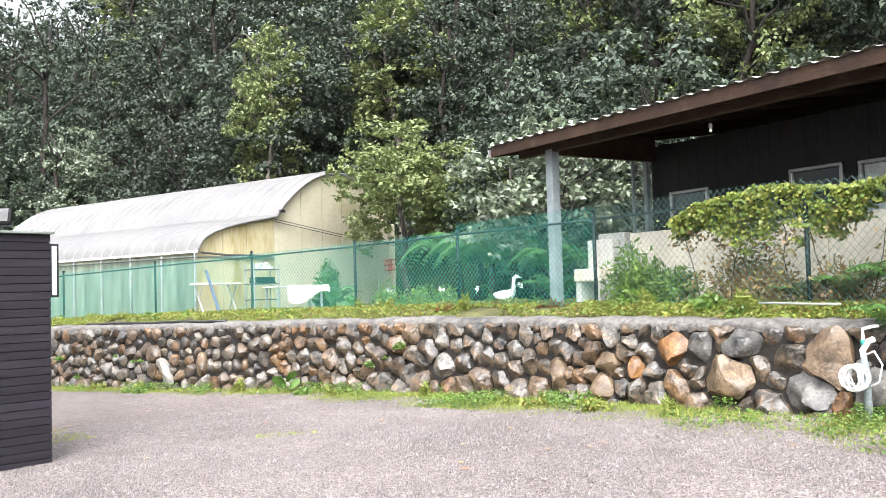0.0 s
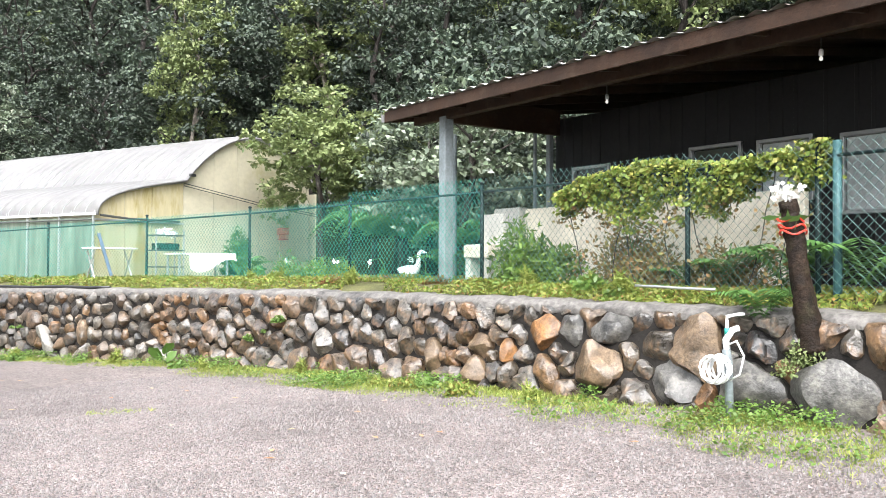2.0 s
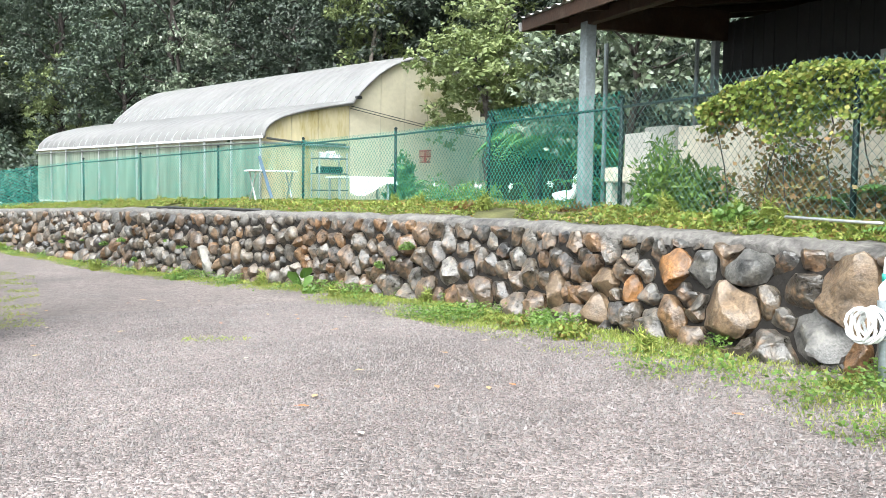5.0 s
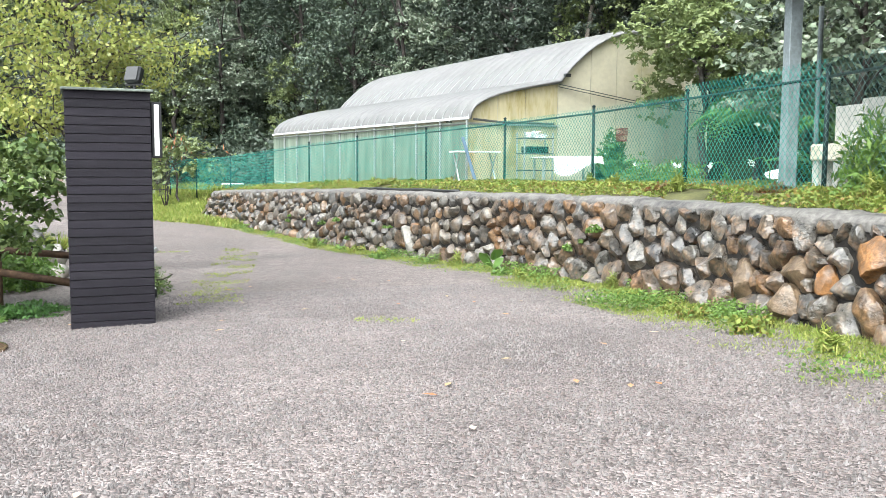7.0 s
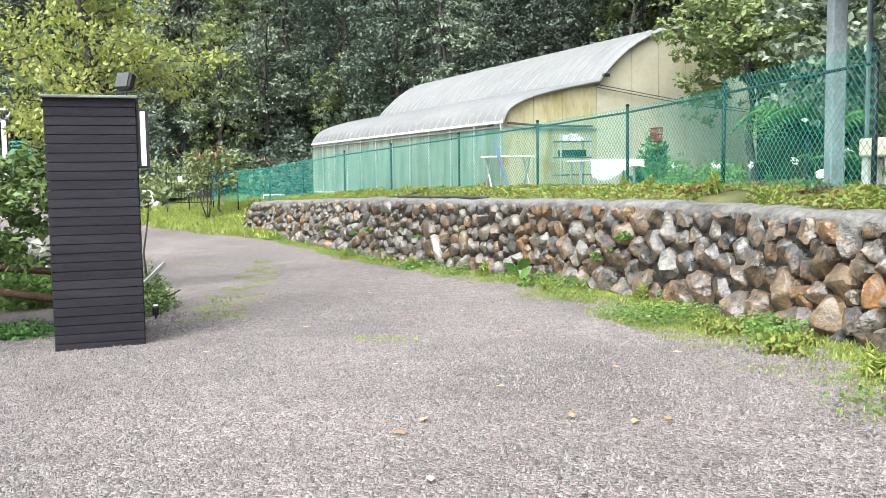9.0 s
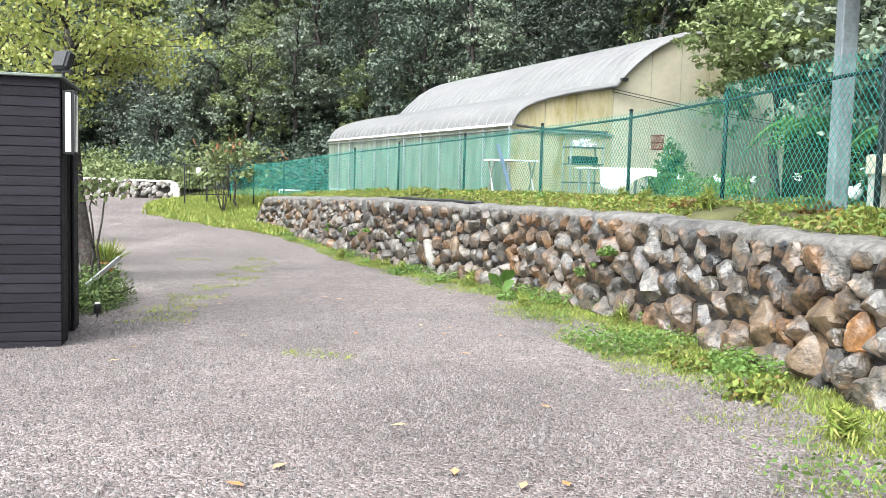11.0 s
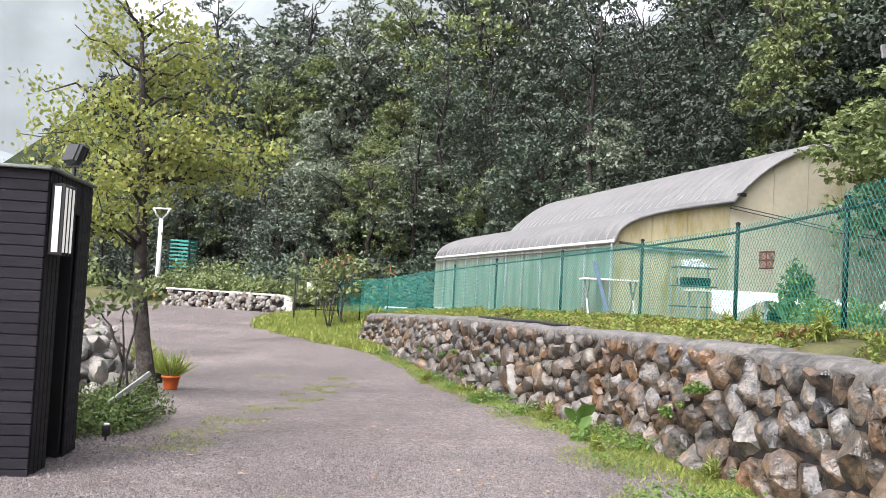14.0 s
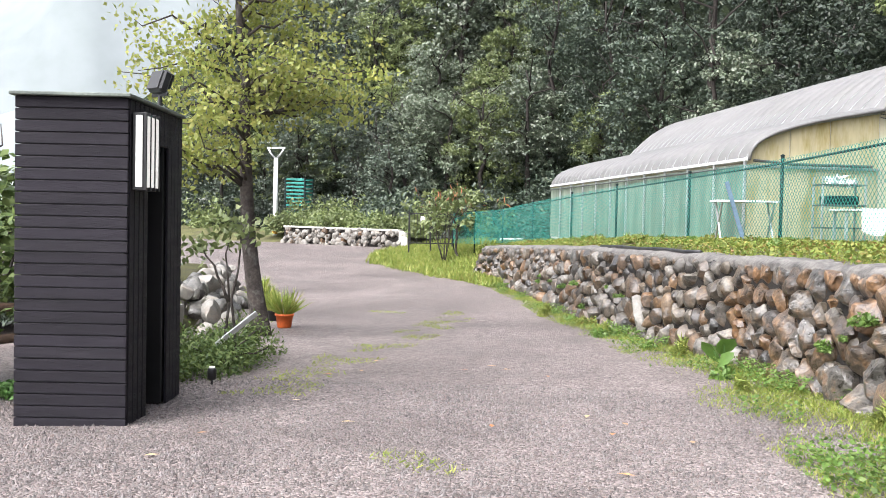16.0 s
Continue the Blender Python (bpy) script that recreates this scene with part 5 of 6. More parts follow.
def build_rack():
    g = thing("shelf_rack", "small open metal rack stacked with trays and plastic bags", "rack", m=pose(8.75, 22.7, ground_z(8.75, 22.7), 0, 0, 15))
    for x in (-0.4, 0.4):
        for y in (-0.2, 0.2):
            part("upright", Shape().beam((x, y, 0), (x, y, 1.25), 0.035, 0.035), M_frame, g)
    for z in (0.3, 0.72, 1.1):
        part("shelf", Shape().box((0.84, 0.44, 0.03), pose(0, 0, z)), M_dark_tube, g)
    part("tray", Shape().box((0.6, 0.36, 0.16), pose(0, 0, 0.82), 0.02), M_green_dark, g, "green seedling tray")
    me = foliage("bag", np.random.default_rng(3), 90, 0.3, 0.2, 0.22, 0.16, M_white, 5, 1.12)
    part("bag", me, None, g, "white crumpled plastic bags")
    return g


build_rack()


def build_side_table():
    g = thing("small_table", "small pale folding table in front of the greenhouse curtain", "table", m=pose(6.95, 21.1, ground_z(6.95, 21.1), 0, 0, 12))
    part("top", Shape().box((1.1, 0.5, 0.035), pose(0, 0, 0.72)), M_white, g)
    for x in (-0.45, 0.45):
        part("leg", Shape().tube([(x, -0.2, 0), (x, 0.2, 0.7)], 0.018, 6), M_frame, g)
        part("leg", Shape().tube([(x, 0.2, 0), (x, -0.2, 0.7)], 0.018, 6), M_frame, g)
    part("blue_strut", Shape().beam((-0.1, -0.3, 0.05), (-0.4, -0.25, 1.05), 0.03, 0.07), mat("blue_board", (0.10, 0.16, 0.22), 0.6), g, "faded blue leaning board")
    return g


build_side_table()


def build_basket():
    g = thing("hanging_basket", "small reddish-brown wire basket hung on the fence", "basket", m=pose(8.42, 15.1, 1.8, 0, 0, 98))
    M_basket = mat("rusty_wire", (0.11, 0.045, 0.035), 0.6, 0.2)
    for k in range(7):
        x = -0.12 + 0.04 * k
        part("wire", Shape().tube([(x, -0.05, 0.2), (x * 0.8, -0.04, 0.0), (x * 0.8, 0.04, 0.0), (x, 0.05, 0.2)], 0.005, 5), M_basket, g)
    for z, w in ((0.2, 0.12), (0.1, 0.11), (0.0, 0.1)):
        part("rim", Shape().tube([(-w, -0.05, z), (w, -0.05, z), (w, 0.05, z), (-w, 0.05, z), (-w, -0.05, z)], 0.008, 5), M_basket, g)
    return g


build_basket()

# black pipe and white pole lying on the wall top
for nm, lab, m, a, b, r in (("black_pipe", "black plastic water pipe lying on the wall cap", M_black, 17.8, 22.8, 0.03), ("white_pole", "pale plastic pipe lying in the weeds", M_frame, 5.7, 6.7, 0.014)):
    pts = []
    for y in np.linspace(a, b, 9):
        s = s_y(float(y))
        x, yy, *_ = line_at(s, 0.5 if nm == "black_pipe" else 0.75)
        pts.append((x, yy, wall_top(yy) + (0.065 if nm == "black_pipe" else 0.2) + 0.01 * math.sin(y * 3)))
    ob = part(nm, Shape().tube(pts, r, 8), m, None, "", True)
    tagged(ob, lab, "pipe")

# ---- weeds and grass ----
M_weed = mat("weed_leaf", (0.17, 0.22, 0.04), 0.55, 0.25, 1.5, 0.0, 10.0, 0.35, colors=((0.12, 0.19, 0.035), (0.25, 0.26, 0.06), (0.09, 0.15, 0.03), (0.22, 0.24, 0.05), (0.24, 0.13, 0.05)), island=True, through_light=0.3)
M_herb = mat("fresh_herb_leaf", (0.11, 0.20, 0.04), 0.5, 0.25, 1.5, 0.0, 10.0, 0.4, colors=((0.14, 0.23, 0.045), (0.075, 0.15, 0.03), (0.17, 0.24, 0.06)), island=True, through_light=0.35)
M_dry = mat("dry_weed", (0.24, 0.15, 0.07), 0.7, 0.25, 1.5, 0.0, 10.0, 0.3, colors=((0.17, 0.17, 0.06), (0.30, 0.18, 0.09), (0.13, 0.15, 0.05)), island=True, through_light=0.25)


def scatter_leaves(name, label, n, place, size, material, seed, upright=0.5, ratio=0.5, category="weeds"):
    """Many leaves or blades over a stretch of ground, as one object."""
    rng = np.random.default_rng(seed)
    C, D, S = [], [], []
    while len(C) < n:
        q = place(rng)
        if q is None:
            continue
        x, y, z, k = q
        C.append((x, y, z))
        a = rng.uniform(0, 2 * math.pi)
        D.append((math.cos(a), math.sin(a), upright * rng.uniform(0.3, 2.0)))
        S.append(size * k * rng.uniform(0.6, 1.4))
    S = np.array(S)
    D = np.array(D)
    D /= np.linalg.norm(D, axis=1, keepdims=True)
    C = np.array(C)
    C[:, 2] += S * 0.45 * np.maximum(D[:, 2], 0.1)
    v, f = frond_quads(C, D, S, S * ratio, rng, 0.3)
    return tagged(new(name, leaf_mesh(name, v, f, material)), label, category, kind="stuff")


def foot_strip(rng):
    y = rng.uniform(-3, 37)
    if rng.uniform() > (1.0 if y < 14 else 0.6):
        return None
    s = s_y(y)
    w = float(np.interp(y, [-3, 5, 9, 13, 17, 22, 37], [2.3, 1.5, 1.25, 1.3, 1.0, 0.75, 0.6]))
    d = -w * rng.uniform(0, 1) ** 1.25 + 0.12
    x, yy, *_ = line_at(s, d)
    out = max(-d / w, 0)
    full = 1.15 - 0.85 * out + 0.9 * noise.noise((x * 0.8, yy * 0.8, 2)) + 0.6 * noise.noise((x * 3, yy * 3, 7))
    if rng.uniform() > full ** 2 * (1 if full > 0 else 0):
        return None
    return x, yy, road_z(x, yy), 1.0 - 0.4 * out


def foot_herbs(rng):
    q = foot_strip(rng)
    if q is None or noise.noise((q[0] * 1.1, q[1] * 1.1, 20)) < 0.08:
        return None
    return q[0], q[1], q[2] + rng.uniform(0, 0.16), 1.0


scatter_leaves("foot_grass", "fresh green grass along the foot of the stone wall", 60000, foot_strip, 0.062, M_grass, 61, 1.3, 0.15, "grass")
scatter_leaves("foot_herbs", "low green herbs along the foot of the stone wall", 15000, foot_herbs, 0.036, M_herb, 62, 0.3, 0.7)


def terrace_strip(rng):
    y = rng.uniform(1, 38)
    s = s_y(y)
    d = rng.uniform(0.56, 2.4) if y > 9.5 else rng.uniform(0.56, 1.4)
    x, yy, *_ = line_at(s, d)
    k = noise.noise((x * 0.9, yy * 0.9, 4))
    if k < -0.35 or (d < 0.7 and k < 0.0):
        return None
    return x, yy, terrace_z(s, d) + 0.02 + rng.uniform(0, 0.04 + 0.10 * max(k, 0)) * (0.4 if y < 9 else 1), 1.0


scatter_leaves("terrace_weeds", "yellow-green and reddish low weeds on the terrace edge", 52000, terrace_strip, 0.052, M_weed, 63, 0.5, 0.6)
scatter_leaves("terrace_grass", "pale green grass on the terrace edge", 24000, lambda r: (lambda q: None if q is None else (q[0], q[1], terrace_z(*s_of(q[0], q[1])), 1.0))(terrace_strip(r)), 0.085, M_grass, 64, 1.3, 0.12, "grass")


def bank(rng):
    s = rng.uniform(WALL_END - 5, WALL_END + 12.5)
    w = float(np.interp(s - WALL_END, [-5, -1, 3, 6, 10, 12.5], [0.5, 1.3, 2.4, 3.0, 2.0, 0.4]))
    d = rng.uniform(-w, 3.6)
    if s < WALL_END and d > 0.1:
        return None
    x, y, *_ = line_at(s, d)
    if d < 0 and rng.uniform() < (-d / w) ** 2 + 0.5 * noise.noise((x * 1.2, y * 1.2, 1)):
        return None
    return x, y, (terrace_z(s, d) if d > 0.2 else road_z(x, y)), 1.0


scatter_leaves("bank_grass", "bright green grass bank beside the lane", 34000, bank, 0.26, M_grass, 65, 1.2, 0.2, "grass")


def yard_tufts(rng):
    x, y = rng.uniform(-1, 7), rng.uniform(3, 24)
    k = noise.noise((x * 0.45, y * 0.45, 40))
    f = float(np.interp(y, [3, 10, 18, 24], [0, 1.5, 2.6, 2.2]))
    near = (x - (1.55 - 0.05 * (y - 12))) if y > 12 else 9
    if k < 0.52 and not (0 < near < 0.9 and noise.noise((x * 1.3, y * 1.3, 9)) > 0.05):
        return None
    return x, y, road_z(x, y), 1.0


scatter_leaves("yard_tufts", "small flat patches of moss and grass in the gravel", 2600, yard_tufts, 0.05, M_grass, 66, 0.7, 0.2, "grass")

# loose pebbles on the gravel


def build_pebbles():
    rng = np.random.default_rng(12)
    n = 105000
    y = 2.4 + 11 * rng.uniform(0, 1, n) ** 1.35
    x = rng.uniform(-0.5, 7.9, n)
    base = np.array([(1, 0, -0.3), (0, 1, -0.3), (-1, 0, -0.3), (0, -1, -0.3), (0.25, 0.1, 1.0)], float)
    tri = [(0, 1, 4), (1, 2, 4), (2, 3, 4), (3, 0, 4)]
    r = 0.007 + 0.012 * rng.uniform(0, 1, n) ** 1.7
    a = rng.uniform(0, 2 * math.pi, n)
    jit = rng.uniform(0.5, 1.4, (n, 5, 3))
    b = base[None] * jit
    ca, sa = np.cos(a)[:, None], np.sin(a)[:, None]
    vx = (b[:, :, 0] * ca - b[:, :, 1] * sa * 0.7) * r[:, None] + x[:, None]
    vy = (b[:, :, 0] * sa + b[:, :, 1] * ca * 0.7) * r[:, None] + y[:, None]
    z = np.array([road_z(p, q) + 0.012 * noise.noise((p * 0.9, q * 0.9, 0)) for p, q in zip(x, y)])
    vz = b[:, :, 2] * r[:, None] + z[:, None]
    v = np.stack([vx, vy, vz], 2).reshape(-1, 3)
    f = (np.arange(n)[:, None, None] * 5 + np.array(tri)[None]).reshape(-1, 3)
    me = bpy.data.meshes.new("pebbles")
    me.from_pydata(v.tolist(), [], f.tolist())
    me.materials.append(M_pebble)
    tagged(new("pebbles", me), "loose wet grey and reddish pebbles on the gravel", "pebbles", kind="stuff")


build_pebbles()

# fallen leaves on the gravel
M_fallen = mat("fallen_leaf", (0.45, 0.16, 0.05), 0.6, 0.2, 6.0, 0.0, 30.0, 0.4, colors=((0.50, 0.40, 0.22), (0.35, 0.10, 0.04), (0.55, 0.48, 0.35)))
rng = np.random.default_rng(91)
for k in range(34):
    x, y = rng.uniform(0.5, 7.2), rng.uniform(4, 15)
    v, f = frond_quads(np.array([[0, 0, 0.012]]), np.array([[1.0, 0, 0.12]]), 0.09 * rng.uniform(0.7, 1.4), 0.045, rng, 1.0)
    ob = new("fallen_leaf", leaf_mesh("fallen_leaf", v, f, M_fallen))
    ob.matrix_world = pose(x, y, road_z(x, y) + 0.012, 0, 0, rng.uniform(0, 360))
    tagged(ob, "dry curled fallen leaf lying on the gravel", "leaf", "fallen leaves")

# climbing vine, ferns and shrubs by the fence
rng = np.random.default_rng(44)


M_vine = mat("vine_leaf", (0.20, 0.26, 0.05), 0.5, 0.2, 1.5, 0.0, 10.0, 0.4, colors=((0.13, 0.20, 0.04), (0.28, 0.33, 0.07), (0.08, 0.14, 0.03), (0.33, 0.31, 0.08), (0.17, 0.24, 0.05)), island=True, through_light=0.35)


def build_vine():
    g = thing("climbing_vine", "thick yellow-green climbing vine over the fence top", "vine")
    n = 19000
    y = rng.uniform(4.7, 8.3, n)
    top = 2.47 + 0.06 * np.sin(y * 3) - np.clip((y - 7.9), 0, 1) * 0.6
    low = 1.98 - 0.36 * np.exp(-((y - 6.7) / 0.55) ** 2) + 0.1 * np.sin(y * 5) + np.clip(5.4 - y, 0, 1) * 0.25
    z = low + (top - low) * rng.uniform(0, 1, n) ** 0.8
    x = 9.0 + rng.normal(size=n) * 0.09
    d = np.column_stack([-0.8 + 0.4 * rng.normal(size=n), 0.5 * rng.normal(size=n), -0.5 + 0.4 * rng.normal(size=n)])
    full = np.array([noise.noise((a * 3.1, b * 3.6, 8)) + 0.6 * noise.noise((a * 8, b * 8, 2)) for a, b in zip(y, z)])
    keep = full + 0.55 * (z - low) / (top - low) > 0.12
    x, y, z, d = x[keep] + 0.1 * full[keep], y[keep], z[keep], d[keep]
    sz = rng.uniform(0.03, 0.068, len(x))
    v, f = frond_quads(np.column_stack([x, y, z]), d, sz, sz * 0.8, rng)
    part("leaves", leaf_mesh("leaves", v, f, M_vine), None, g)
    n = 1800
    y = rng.uniform(4.9, 8.4, n)
    z = 1.1 + rng.uniform(0, 1, n) ** 0.7 * 1.1
    keep = np.array([noise.noise((a * 2.2, b * 2.2, 3)) > -0.02 for a, b in zip(y, z)])
    y, z = y[keep], z[keep]
    v, f = frond_quads(np.column_stack([9.02 + rng.normal(size=len(y)) * 0.07, y, z]), rng.normal(size=(len(y), 3)) + [-0.4, 0, -0.4], 0.06, 0.045, rng)
    part("hanging_leaves", leaf_mesh("hanging_leaves", v, f, M_dry), None, g, "sparse yellowing leaves")
    s = Shape()
    for k in range(7):
        yy = 5.2 + 0.45 * k
        s.tube(limb_points(rng, (9.0, yy, 1.0), (9.02, yy + rng.normal() * 0.3, 2.4), 5, 0.05), 0.006, 5)
    part("stem", s, M_bark, g, "", True)


build_vine()
small_fern = fern_mesh("fronds", rng, 12, 0.62, 0.26, M_fern, 0.17, 16)
for x, y, sc in ((9.25, 5.3, 1.1), (9.3, 4.6, 1.2), (9.25, 6.0, 0.9), (9.2, 3.6, 1.1), (9.35, 2.6, 1.2), (8.3, 4.95, 0.75), (9.3, 6.6, 0.7), (10.4, 12.4, 1.2), (11.0, 23.0, 1.4)):
    z = ground_z(x, y) if x > 8.6 else 0.84
    plant("fern", "green fern with arching fronds by the fence", "fern", [("fronds", small_fern)], x, y, z, rng.uniform(0, 360), sc, "small ferns")
for nm, lab, x, y, n, rx, ry, rz, size, m, ratio in (
        ("tall_weed", "tall green bushy weed growing through the fence", 9.15, 9.2, 2200, 0.35, 0.75, 1.0, 0.12, M_herb, 0.3),
        ("tall_weed", "tall green bushy weed growing through the fence", 9.2, 8.5, 1300, 0.3, 0.5, 0.6, 0.1, M_herb, 0.35),
        ("dry_weed", "reddish dry weed against the panel wall", 9.3, 7.3, 4200, 0.3, 1.0, 0.85, 0.065, M_dry, 0.4),
        ("dry_weed", "reddish dry weed against the panel wall", 9.25, 6.0, 2200, 0.25, 0.8, 0.6, 0.065, M_dry, 0.4),
        ("green_shrub", "bushy green shrub in front of the greenhouse end", 11.05, 23.4, 1400, 0.5, 0.5, 1.5, 0.13, M_fern, 0.45),
        ("taro_plant", "broad-leaved green plant beside the worktable", 10.6, 22.2, 90, 0.7, 0.6, 0.6, 0.42, M_fern, 0.75),
        ("flower_bed", "green garden plants with pale blossoms behind the fence", 9.7, 17.2, 900, 0.5, 1.2, 0.6, 0.09, M_herb, 0.4),
        ("flower_bed", "green garden plants with pale blossoms behind the fence", 9.6, 15.4, 900, 0.5, 1.0, 0.5, 0.09, M_herb, 0.4)):
    plant(nm, lab, "plant", [("leaves", foliage("leaves", rng, n, rx, ry, rz, size, m, 12, 0, ratio)), ("stem", stems(rng, 7, rz * 0.9, rx * 0.8, 0.008, M_fern))], x, y, ground_z(x, y), rng.uniform(-8, 8))
for x, y, z in ((9.3, 11.75, 0.42), (9.2, 14.1, 0.4), (9.4, 16.4, 0.42), (9.3, 13.0, 0.36)):
    g = thing("orchid_plant", "arching orchid stem with a pale blossom behind the fence", "flower", "orchids", pose(x, y, ground_z(x, y)))
    part("stem", Shape().tube([(0, 0, 0), (0.02, 0.02, z * 0.7), (-0.05, 0.06, z), (-0.12, 0.12, z * 0.97), (-0.18, 0.16, z * 0.85)], 0.008, 5), M_fern, g, "", True)
    v, f = frond_quads(np.array([(-0.18, 0.16, z * 0.82)] * 6) + rng.normal(size=(6, 3)) * 0.02, rng.normal(size=(6, 3)), 0.09, 0.07, rng)
    part("blossom", leaf_mesh("blossom", v, f, M_petal), None, g, "white and pink blossom")
    v, f = frond_quads(rng.normal(size=(7, 3)) * [0.05, 0.05, 0.02] + [0, 0, 0.1], rng.normal(size=(7, 3)) * [1, 1, 0.2] + [0, 0, 0.5], 0.28, 0.05, rng)
    part("leaf", leaf_mesh("leaf", v, f, M_fern), None, g)

# taller weeds standing out of the strip
rng = np.random.default_rng(58)
M_redleaf = mat("reddish_weed", (0.20, 0.075, 0.035), 0.55, 0.25, 1.5, 0.0, 10.0, 0.35, colors=((0.14, 0.12, 0.04), (0.26, 0.10, 0.04)), island=True, through_light=0.3)
CLUMPS = [("green leafy weed clump on the terrace edge", foliage("leaves", rng, 240, 0.3, 0.3, 0.32, 0.09, M_herb, 7)), ("reddish weed clump on the terrace edge", foliage("leaves", rng, 200, 0.26, 0.26, 0.26, 0.08, M_redleaf, 7)),
          ("yellow-green weed clump on the terrace edge", foliage("leaves", rng, 260, 0.34, 0.34, 0.24, 0.08, M_weed, 8)), ("tall grass clump on the terrace edge", foliage("leaves", rng, 220, 0.24, 0.24, 0.45, 0.2, M_grass, 7, 0, 0.12))]
for k in range(58):
    y = 7.0 + 27 * rng.uniform(0, 1) ** 1.3
    s = s_y(y)
    d = rng.uniform(0.85, 1.9 if y > 10 else 1.2)
    x, yy, *_ = line_at(s, d)
    j = int(rng.choice(4, p=[0.33, 0.2, 0.27, 0.2]))
    plant("weed_clump", CLUMPS[j][0], "weeds", [("leaves", CLUMPS[j][1])], x, yy, terrace_z(s, d), rng.uniform(0, 360), rng.uniform(0.35, 0.85), "terrace weed clumps")
for k in range(26):
    y = 2.5 + 22 * rng.uniform(0, 1)
    s = s_y(y)
    d = rng.uniform(-0.6, 0.02)
    x, yy, *_ = line_at(s, d)
    j = int(rng.choice((0, 2, 3)))
    plant("weed_clump", CLUMPS[j][0].replace("on the terrace edge", "at the wall foot"), "weeds", [("leaves", CLUMPS[j][1])], x, yy, road_z(x, yy), rng.uniform(0, 360), rng.uniform(0.4, 0.75), "wall foot weed clumps")
for k in range(12):
    y = 6 + 22 * rng.uniform(0, 1)
    m = wall_frame(s_y(y), rng.uniform(0.25, 0.8), -0.05)
    ob = plant("wall_weed", "small green weed rooted in a wall joint", "weeds", [("leaves", CLUMPS[0][1])], *m.translation, rng.uniform(0, 360), rng.uniform(0.25, 0.5), "wall weeds")

# the pale rock with a large leaf at the wall's foot
g = thing("taro_leaf_plant", "large pale green heart-shaped leaves at the wall foot", "plant", m=pose(6.3, 15.1, road_z(6.3, 15.1)))
for k, (x, y, z, a, sz) in enumerate(((0.0, 0.0, 0.3, 20, 0.24), (-0.1, 0.16, 0.2, -60, 0.3), (0.0, -0.18, 0.18, 100, 0.22))):
    part("stalk", Shape().tube([(0.05, 0.05, 0), (x * 0.6, y * 0.6, z * 0.6), (x, y, z)], 0.009, 5), M_fern, g)
    s = Shape()
    prof = [(0, -0.35), (0.32, -0.5), (0.5, -0.2), (0.42, 0.15), (0.2, 0.45), (0, 0.62)]
    pts = prof + [(-p[0], p[1]) for p in prof[-2:0:-1]]
    s.add([(0, 0, 0.06)] + [(p * sz, q * sz, -0.12 * sz * abs(p) * 3 - 0.1 * sz * q) for p, q in pts], [(0, i + 1, (i + 1) % len(pts) + 1) for i in range(len(pts))])
    ob = part("leaf", s, M_herb, g, "broad pale green leaf", True)
    ob.matrix_local = pose(x, y, z, -50, 0, a)

# ---- left side of the lane ----
def build_yard_tree():
    x0, y0 = -0.78, 17.9
    g = thing("yard_tree", "slim rough-barked tree with sparse yellow-green leaves beside the lane", "tree", m=pose(x0, y0, road_z(x0, y0) - 0.02))
    rng = np.random.default_rng(202)
    pts = [Vector(p) for p in ((0.12, 0, -0.1), (0.06, 0, 0.3), (-0.05, 0.0, 0.9), (-0.16, 0.02, 1.6), (-0.22, 0.05, 2.4), (-0.27, 0.05, 3.3), (-0.3, 0.1, 4.2), (-0.42, 0.1, 5.2), (-0.5, 0.1, 6.4))]
    part("trunk", Shape().tube(pts, [0.19, 0.15, 0.13, 0.12, 0.105, 0.095, 0.08, 0.055, 0.02], 12), M_bark, g, "", True)
    C, D = [], []
    for k in range(46):
        t = rng.uniform(3.9, 7.9)
        i = int(t)
        b = pts[i].lerp(pts[min(i + 1, 8)], t - i)
        a = k * 2.4 + rng.uniform(-0.5, 0.5)
        L = rng.uniform(0.9, 2.3) * (1.0 if t < 6.5 else 0.7)
        e = b + Vector((math.cos(a) * L, math.sin(a) * L, rng.uniform(0.0, 0.75)))
        lp = limb_points(rng, b, e, 5, 0.1)
        part("limb", Shape().tube(lp, [0.03 * (1 - 0.16 * j) for j in range(6)], 5), M_bark, g, "", True)
        for _ in range(9):
            q = lp[int(rng.integers(2, 6))] + Vector(rng.normal(size=3)) * 0.16
            for _ in range(int(rng.integers(16, 30))):
                C.append(q + Vector(rng.normal(size=3) * [0.17, 0.17, 0.08]))
                D.append(rng.normal(size=3) + [0, 0, -0.6])
    v, f = frond_quads(np.array([tuple(c) for c in C]), np.array(D), 0.095 * rng.uniform(0.7, 1.3, len(C)), 0.06 * rng.uniform(0.7, 1.3, len(C)), rng)
    part("crown", leaf_mesh("crown", v, f, M_leaf_yard), None, g, "yellow-green leaves")
    return g


